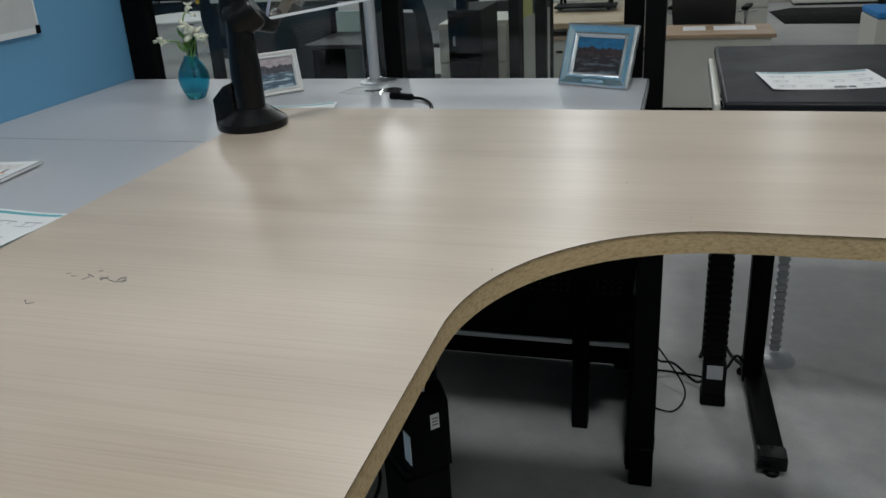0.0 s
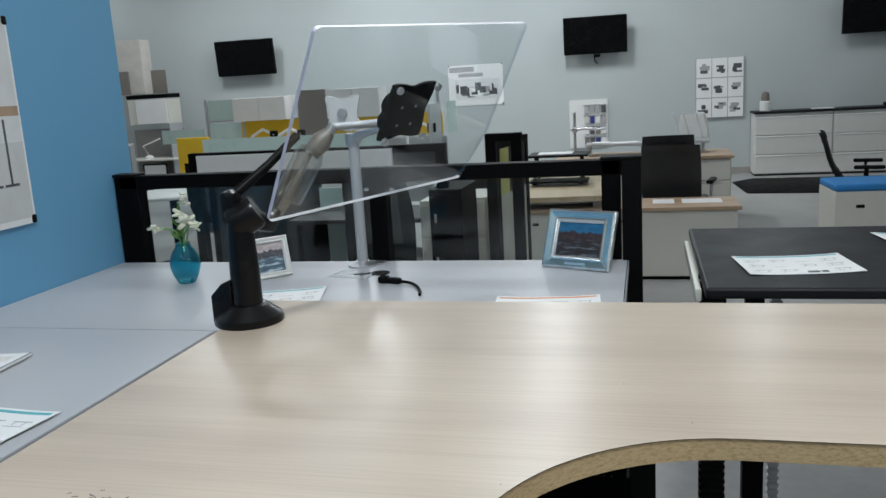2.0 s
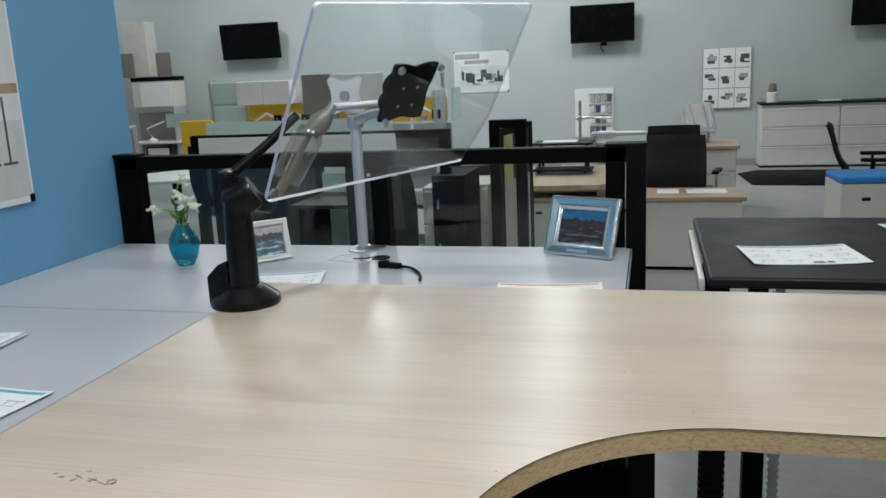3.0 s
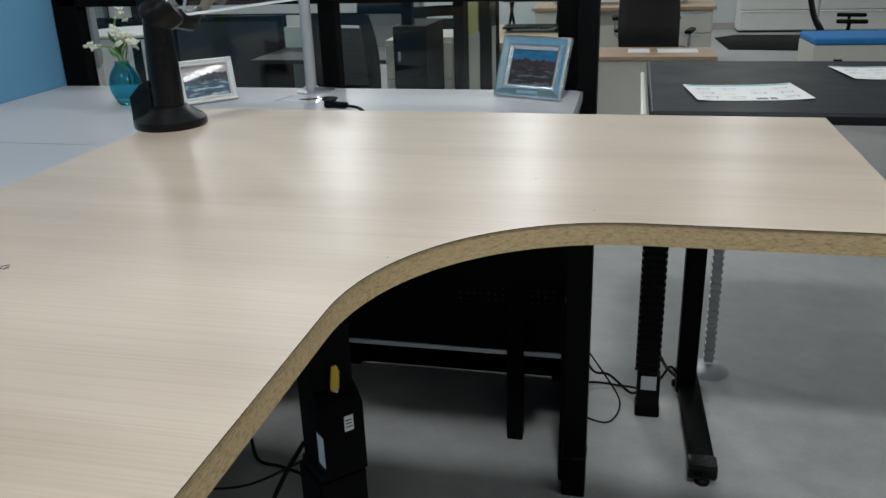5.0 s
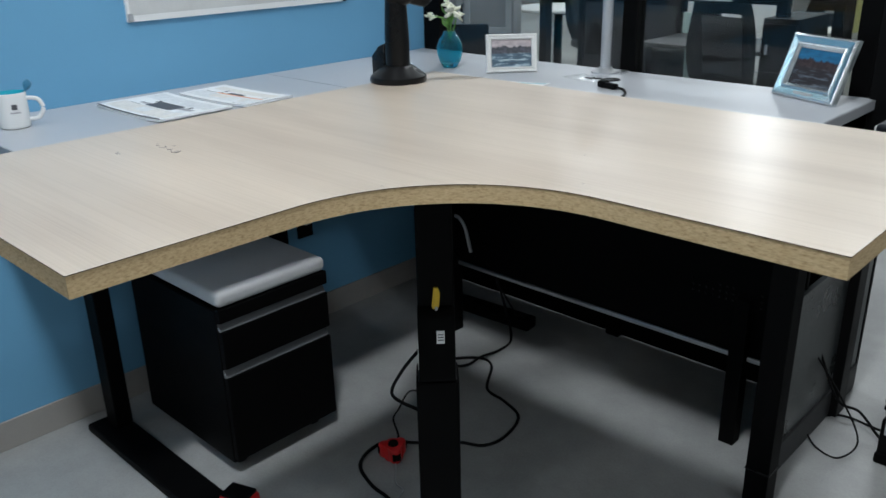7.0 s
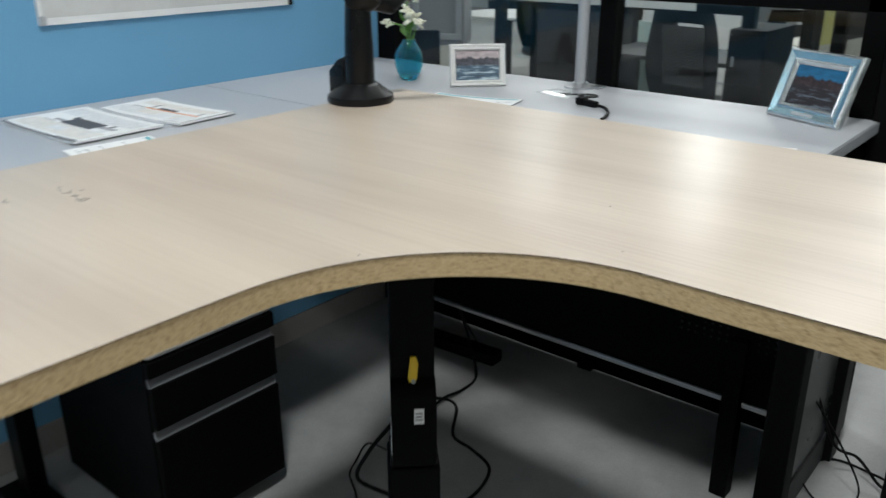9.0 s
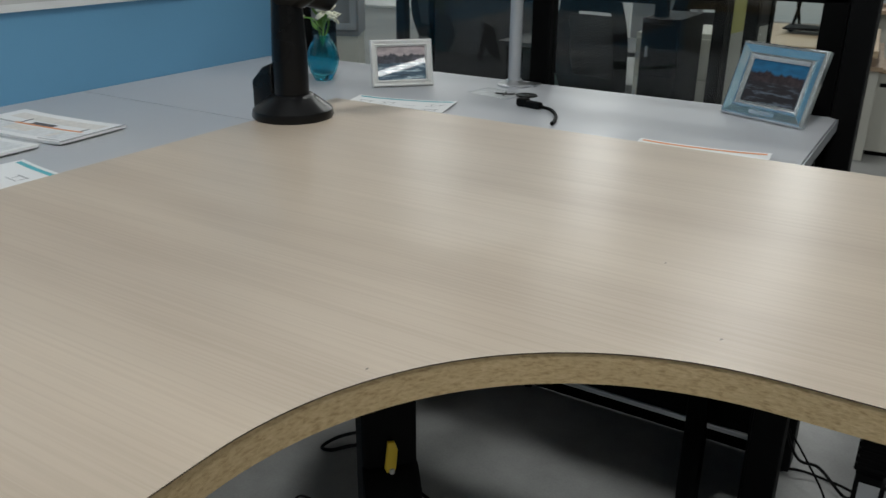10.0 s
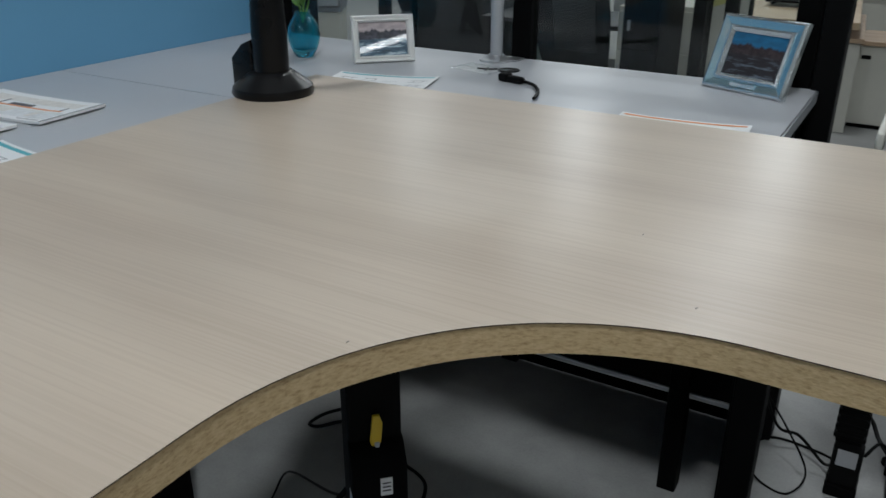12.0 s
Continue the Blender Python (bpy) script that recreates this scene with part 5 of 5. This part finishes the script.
p2 = cubicle_panel(pose(-1.12, 3.0, 0), 1.62, 1.315, "black framed open cubicle panel with a white upper tile",
                   [(-0.75, 0.5, 1.165, 1.27, WHITE), (0.5, 0.75, 1.12, 1.27, CHAR)])
part("tile_face", box((1.25, 0.008, 0.17), (-0.125, -0.035, 1.13), 0.002), WHITE, p2, "white laminate face")
part("mid_rail", box((1.5, 0.055, 0.045), (0, 0, 1.12), 0.003), BLACK, p2)
p3 = cubicle_panel(pose(0.02, 3.02, 0), 0.206, 1.355, "narrow black frame end panel of a cubicle", [(-0.06, 0.02, 0.08, 0.2, BLACK)])
p4 = cubicle_panel(pose(-0.02, 3.42, 0, 0, 0, 82), 0.66, 1.3, "pale yellow cubicle return panel in a black frame", [(-0.27, -0.08, 0.98, 1.255, PALE_YELLOW), (-0.08, 0.27, 0.98, 1.255, CHAR), (-0.27, 0.27, 0.08, 0.98, CREAM)])
p5 = cubicle_panel(pose(-2.24, 4.6, 0), 0.98, 0.97, "charcoal fabric cubicle panel in a black frame", [(-0.43, 0.43, 0.5, 0.925, CHAR), (-0.43, 0.43, 0.08, 0.5, CHAR)])
fs = thing("frosted_divider", "narrow pale green frosted glass divider on the floor", "divider", pose(-1.66, 4.58, 0))
part("glass_leaf", box((0.2, 0.02, 0.86), (0, 0, 0.025), 0.002), FROST, fs)
part("base_channel", box((0.22, 0.06, 0.03), (0, 0, 0), 0.003), SILVER_PAINT, fs)
part("post", box((0.1, 0.05, 1.0), (0.16, 0, 0.0), 0.003), BLACK, fs)


def tall_pedestal(m, label, mat, w, h):
    t = thing("storage_tower", label, "storage tower", m, "storage towers")
    part("body", box((w, 0.42, h - 0.02), (0, 0, 0.02), 0.004), mat, t)
    part("plinth", box((w * 0.9, 0.38, 0.02), (0, 0, 0)), CHAR, t)
    for k in range(4):
        z = 0.045 + (h - 0.06) / 4 * k
        d = part("drawer", box((w - 0.01, 0.016, (h - 0.06) / 4 - 0.012), (0, -0.216, z), 0.003), mat, t)
        part("pull", box((0.012, 0.014, 0.05), (-w * 0.3, -0.23, z + 0.08), 0.003), SILVER, d)
    return t


tall_pedestal(pose(-0.24, 3.55, 0), "cream steel drawer pedestal below the cubicle desk", CREAM, 0.16, 0.95)
tall_pedestal(pose(-0.56, 3.65, 0), "slim cream steel end pedestal beside the cubicle desk", CREAM, 0.1, 0.92)
tall_pedestal(pose(-0.31, 3.12, 0), "black steel drawer pedestal with chrome pulls", BLACK, 0.19, 1.06)
cd = thing("cubicle_desk", "charcoal cubicle worktop on black legs", "desk", pose(-1.0, 4.25, 0))
part("worktop", box((1.5, 0.65, 0.03), (0, 0, 0.7), 0.004), CHAR, cd)
for x in (-0.7, 0.7):
    part("leg", box((0.05, 0.5, 0.7), (x, 0, 0), 0.003), BLACK, cd)
# far group of workstations
ws = thing("workstation_wall", "grey workstation wall with frosted glass, yellow tackboard and white overhead cabinets", "workstation", pose(0, 9.5, 0))
part("tackboard", box((3.0, 0.04, 0.3), (-3.4, 0, 0.98), 0.003), YELLOW, ws, "yellow fabric tackboard")
part("lower_panel", box((3.6, 0.04, 0.9), (-3.65, 0, 0.05), 0.003), surface("grey_panel", (0.36, 0.37, 0.38), 0.6), ws)
for x in (-5.43, -4.85, -3.95, -1.95):
    part("upright", box((0.04, 0.06, 1.62), (x, 0, 0), 0.003), SILVER_PAINT, ws)
part("frosted_pane", box((0.54, 0.012, 0.3), (-5.14, 0, 1.3)), FROST, ws, "pale green frosted glass")
part("frosted_pane", box((0.54, 0.012, 0.28), (-5.14, 0, 0.98)), FROST, ws, "pale green frosted glass")
part("frosted_pane", box((0.7, 0.012, 0.2), (-5.85, -0.02, 1.0)), FROST, ws, "pale green frosted glass")
part("rail", box((3.5, 0.05, 0.03), (-3.7, 0, 1.28), 0.003), SILVER_PAINT, ws)
for x0, x1, z0, z1 in ((-4.82, -4.02, 1.29, 1.61), (-3.42, -2.66, 1.27, 1.66)):
    oc = part("overhead_cabinet", box((x1 - x0, 0.36, z1 - z0), ((x0 + x1) / 2, -0.2, z0), 0.004), WHITE, ws, "white overhead cabinet")
    part("cabinet_door", box(((x1 - x0) / 2 - 0.008, 0.014, z1 - z0 - 0.012), (x0 + (x1 - x0) * 0.25, -0.388, z0 + 0.006), 0.003), WHITE, oc)
    part("cabinet_door", box(((x1 - x0) / 2 - 0.008, 0.014, z1 - z0 - 0.012), (x0 + (x1 - x0) * 0.75, -0.388, z0 + 0.006), 0.003), WHITE, oc)
part("taupe_panel", box((0.5, 0.05, 0.72), (-3.7, -0.1, 0.95), 0.004), TAUPE, ws, "taupe fabric panel")
part("worktop", box((3.5, 0.6, 0.03), (-3.65, -0.33, 0.72), 0.003), WHITE, ws)
part("side_panel", box((0.03, 0.6, 1.4), (-1.93, -0.3, 0), 0.003), SILVER_PAINT, ws)
part("frosted_pane", box((0.012, 0.5, 0.42), (-1.7, -0.3, 1.0)), FROST, ws, "pale green frosted glass")
for k, (x, y) in enumerate(((-4.55, 9.1), (-4.1, 9.0), (-2.3, 9.1))):
    la = thing("monitor_mount", "white monitor arm with a small black mounting plate", "monitor arm", pose(x, y, 0.75), "far monitor arms")
    part("post", lathe([(0, 0), (0.05, 0), (0.05, 0.012), (0.018, 0.014), (0.018, 0.34), (0, 0.34)], 14), WHITE, la)
    part("boom", tube([(0, 0, 0.33), (0.18, -0.03, 0.42), (0.36, -0.06, 0.34)], 0.02, 8), WHITE, la)
    part("plate", box((0.12, 0.012, 0.12), (0.36, -0.07, 0.28), 0.006), BLACK_PLASTIC, la)
yc = thing("yellow_chair", "yellow-backed office chair at a far workstation", "chair", pose(-4.82, 8.2, 0, 0, 0, 180), "office chairs")
part("backrest", box((0.46, 0.05, 0.53), (0, 0.22, 0.63), 0.02, None, None, 3), YELLOW, yc)
part("seat", box((0.48, 0.46, 0.07), (0, 0, 0.42), 0.02, None, None, 3), YELLOW, yc)
part("pedestal", lathe([(0, 0), (0.28, 0), (0.28, 0.03), (0.03, 0.06), (0.03, 0.42), (0, 0.42)], 16), SILVER_PAINT, yc)
p6 = thing("glass_divider", "low white workstation divider with a frameless frosted glass top", "divider", pose(-3.15, 7.3, 0), "cubicle dividers")
part("panel", box((2.3, 0.05, 0.93), (0, 0, 0.02), 0.004), WHITE, p6)
part("base_rail", box((2.28, 0.04, 0.02), (0, 0, 0)), SILVER_PAINT, p6)
part("pane", box((2.3, 0.012, 0.21), (0, 0, 0.951)), FROST, p6, "pale green frosted glass")
hu = thing("storage_hutch", "grey storage hutch with white cabinets and a framed notice", "hutch", pose(-7.69, 11.6, 0))
part("back_panel", box((1.0, 0.04, 1.15), (0.05, 0.1, 0.0), 0.003), surface("warm_grey_panel", (0.3, 0.29, 0.28), 0.7), hu)
part("tall_panel", box((0.45, 0.3, 0.92), (-0.14, -0.1, 1.77), 0.004), surface("pale_beige", (0.58, 0.55, 0.51), 0.6), hu)
part("taupe_panel", box((0.3, 0.03, 0.4), (0.21, 0.0, 1.77), 0.003), TAUPE, hu, "taupe fabric panel")
part("taupe_panel", box((0.3, 0.03, 0.4), (-0.33, -0.28, 1.77), 0.003), TAUPE, hu, "taupe fabric panel")
part("shelf", box((0.8, 0.4, 0.07), (0.13, -0.1, 1.69), 0.004), BLACK, hu)
oc = part("cabinet", box((0.78, 0.4, 0.42), (0.13, -0.1, 1.25), 0.004), CREAM, hu)
part("cabinet_door", box((0.6, 0.014, 0.4), (0.2, -0.308, 1.26), 0.003), WHITE, oc)
part("worktop", box((1.1, 0.6, 0.03), (0.1, -0.2, 0.63), 0.004), CREAM, hu)
part("lower_cabinet", box((1.0, 0.3, 0.33), (0.1, -0.3, 0.0), 0.004), BLACK, hu)
part("side_panel", box((0.03, 0.4, 1.25), (0.5, -0.1, 0.0), 0.003), SILVER_PAINT, hu)
nf = thing("notice_frame", "white notice in a thin black stand-up frame", "notice", pose(-7.5, 11.2, 0.331))
part("frame", frame_ring(0.46, 0.24, 0.02, 0.02, 0.002), BLACK, nf)
part("notice", box((0.42, 0.004, 0.2), (0, 0.0, 0.02)), PAPER, nf)
la = thing("task_lamp", "white desk lamp with a bent arm", "lamp", pose(-7.65, 11.3, 0.66))
part("base", lathe([(0, 0), (0.08, 0), (0.08, 0.03), (0.03, 0.06), (0, 0.06)], 16), WHITE, la)
part("arm", tube([(0, 0, 0.05), (-0.1, 0, 0.22), (0.25, 0, 0.34)], 0.014, 6), WHITE, la)
# round table seen through the glass, and grey cabinet
rt = thing("round_table", "round white meeting table on a black pedestal", "table", pose(-3.8, 5.75, 0))
part("top", lathe([(0, 0.71), (0.44, 0.71), (0.45, 0.72), (0.45, 0.735), (0.44, 0.742), (0, 0.742)], 48), WHITE, rt)
part("column", lathe([(0, 0.02), (0.045, 0.02), (0.045, 0.71), (0, 0.71)], 20), BLACK, rt)
part("base", lathe([(0, 0), (0.3, 0), (0.3, 0.012), (0.05, 0.03), (0, 0.03)], 32), BLACK, rt)
gc = thing("grey_cabinet", "tall grey steel cabinet with framed doors", "cabinet", pose(-3.75, 4.3, 0, 0, 0, 30))
part("body", box((0.9, 0.45, 0.7), (0, 0, 0.6), 0.004), surface("mid_grey_steel", (0.26, 0.26, 0.27), 0.5), gc)
part("plinth", box((0.88, 0.43, 0.6), (0, 0, 0.0), 0.004), CREAM, gc)
for x in (-0.22, 0.22):
    part("door", frame_ring(0.42, 0.6, 0.05, 0.02, 0.003), SILVER_PAINT, gc, "", pose(x, -0.235, 0.65))
part("handle", tube(curve([(0.0, -0.25, 0.75), (0.0, -0.3, 0.78), (0.0, -0.3, 0.88), (0.0, -0.25, 0.9)], 4), 0.01, 6), BLACK, gc)
wc = thing("wire_chair", "black wire side chair on thin legs", "chair", pose(-2.7, 3.0, 0, 0, 0, 40))
for sx in (-1, 1):
    part("frame_loop", tube(curve([(sx * 0.22, -0.2, 0.0), (sx * 0.22, -0.2, 0.44), (sx * 0.22, 0.15, 0.46), (sx * 0.22, 0.25, 0.85)], 5), 0.01, 6), BLACK, wc)
    part("rear_leg", tube([(sx * 0.22, 0.2, 0.0), (sx * 0.22, 0.12, 0.45)], 0.01, 6), BLACK, wc)
part("seat", box((0.44, 0.42, 0.02), (0, -0.02, 0.45), 0.008), BLACK_PLASTIC, wc)
part("backrest", box((0.44, 0.02, 0.24), (0, 0.22, 0.62), 0.008), BLACK_PLASTIC, wc)

# ---- far wall ----
def wall_tv(x, z, w, h, label, tail=True):
    t = thing("wall_tv", label, "television", pose(x, WALL_Y - 0.16, z), "wall televisions")
    tilt = pose(0, 0, 0, 5, 0, 0)
    b1 = box((w, 0.06, h), (0, 0, 0), 0.008)
    b1.transform(tilt)
    part("housing", b1, BLACK_PLASTIC, t)
    s1 = box((w - 0.03, 0.006, h - 0.04), (0, -0.031, 0.025), 0.0)
    s1.transform(tilt)
    part("screen", s1, SCREEN, t)
    part("bracket", box((0.3, 0.13, 0.2), (0, 0.09, h * 0.4), 0.01), BLACK, t)
    if tail:
        part("tail_bracket", box((0.1, 0.05, 0.05), (0.02, 0.03, -0.055), 0.008), BLACK_PLASTIC, t)
        part("cable_tail", tube(curve([(0.0, 0.08, 0.02), (-0.03, 0.13, -0.08), (0.02, 0.14, -0.16)], 5), 0.008, 6), BLACK, t)
    return t


wall_tv(-5.94, 1.99, 1.09, 0.6, "black flat television mounted on the grey wall", False)
wall_tv(0.04, 1.97, 0.98, 0.57, "black flat television with a dangling cable on the grey wall")
wall_tv(4.1, 2.02, 1.0, 0.58, "black flat television high on the grey wall", False)
RED_INK = surface("dull_red_ink", (0.4, 0.09, 0.07), 0.6, relief=0.0)
NAVY_INK = surface("navy_ink", (0.03, 0.04, 0.2), 0.6, relief=0.0)
po = thing("wall_poster", "white poster with a dark furniture photo on the grey wall", "poster", pose(-1.93, WALL_Y - 0.006, 1.265))
part("sheet", box((0.92, 0.006, 0.66), (0, 0, 0), 0.001), PAPER, po)
part("title_bar", box((0.42, 0.002, 0.085), (-0.23, -0.004, 0.545)), GREY_INK, po, "plain grey bar for the title")
part("title_bar", box((0.41, 0.002, 0.06), (-0.08, -0.004, 0.465)), GREY_INK, po, "plain grey bar for the title")
rng = random.Random(12)
part("photo_ground", box((0.74, 0.001, 0.33), (0.02, -0.0035, 0.1)), PALE_INK, po)
for k in range(16):
    part("photo_block", box((rng.uniform(0.03, 0.16), 0.002, rng.uniform(0.02, 0.2)), (-0.29 + 0.041 * k, -0.0042 - 0.0003 * k, 0.12 + rng.uniform(0, 0.13))), rng.choice([DARK_INK, DARK_INK, GREY_INK, PAPER]), po)
for sx in (-1, 1):
    for z in (0.0, 0.64):
        part("clip", box((0.02, 0.012, 0.03), (sx * 0.445, -0.003, z), 0.003), BLACK_PLASTIC, po)
pn = thing("picture_display", "white panel with nine small furniture pictures", "picture panel", pose(1.91, WALL_Y - 0.02, 0.88))
part("board", box((0.71, 0.03, 0.92), (0, 0, 0), 0.003), GREY_INK, pn)
for i in range(3):
    for j in range(3):
        part("picture", box((0.224, 0.004, 0.292), (-0.234 + 0.234 * i, -0.017, 0.009 + 0.305 * j)), PAPER, pn)
        for k in range(5):
            part("photo_block", box((rng.uniform(0.03, 0.13), 0.002, rng.uniform(0.012, 0.07)), (-0.234 + 0.234 * i + rng.uniform(-0.045, 0.045), -0.0205 - 0.0004 * k, 0.07 + 0.305 * j + rng.uniform(0, 0.12))), rng.choice([DARK_INK, DARK_INK, GREY_INK] + ([RED_INK] if (i, j) == (0, 1) else [])), pn)
sb = thing("sample_board", "white board hung with rows of hardware samples", "sample board", pose(-0.1, WALL_Y - 0.015, 0.49))
part("board", box((0.61, 0.02, 0.77), (0, 0, 0), 0.003), WHITE, sb)
for j in range(4):
    part("hook_rail", box((0.36, 0.03, 0.012), (0.1, -0.02, 0.68 - 0.17 * j), 0.002), SILVER_PAINT, sb)
    for k in range(4):
        part("sample", box((0.07, 0.03, 0.11), (-0.03 + 0.09 * k, -0.025, 0.56 - 0.17 * j), 0.004), rng.choice([SILVER_PAINT, CREAM, TAUPE, WHITE, GREY_INK, DARK_INK, NAVY_INK]), sb)
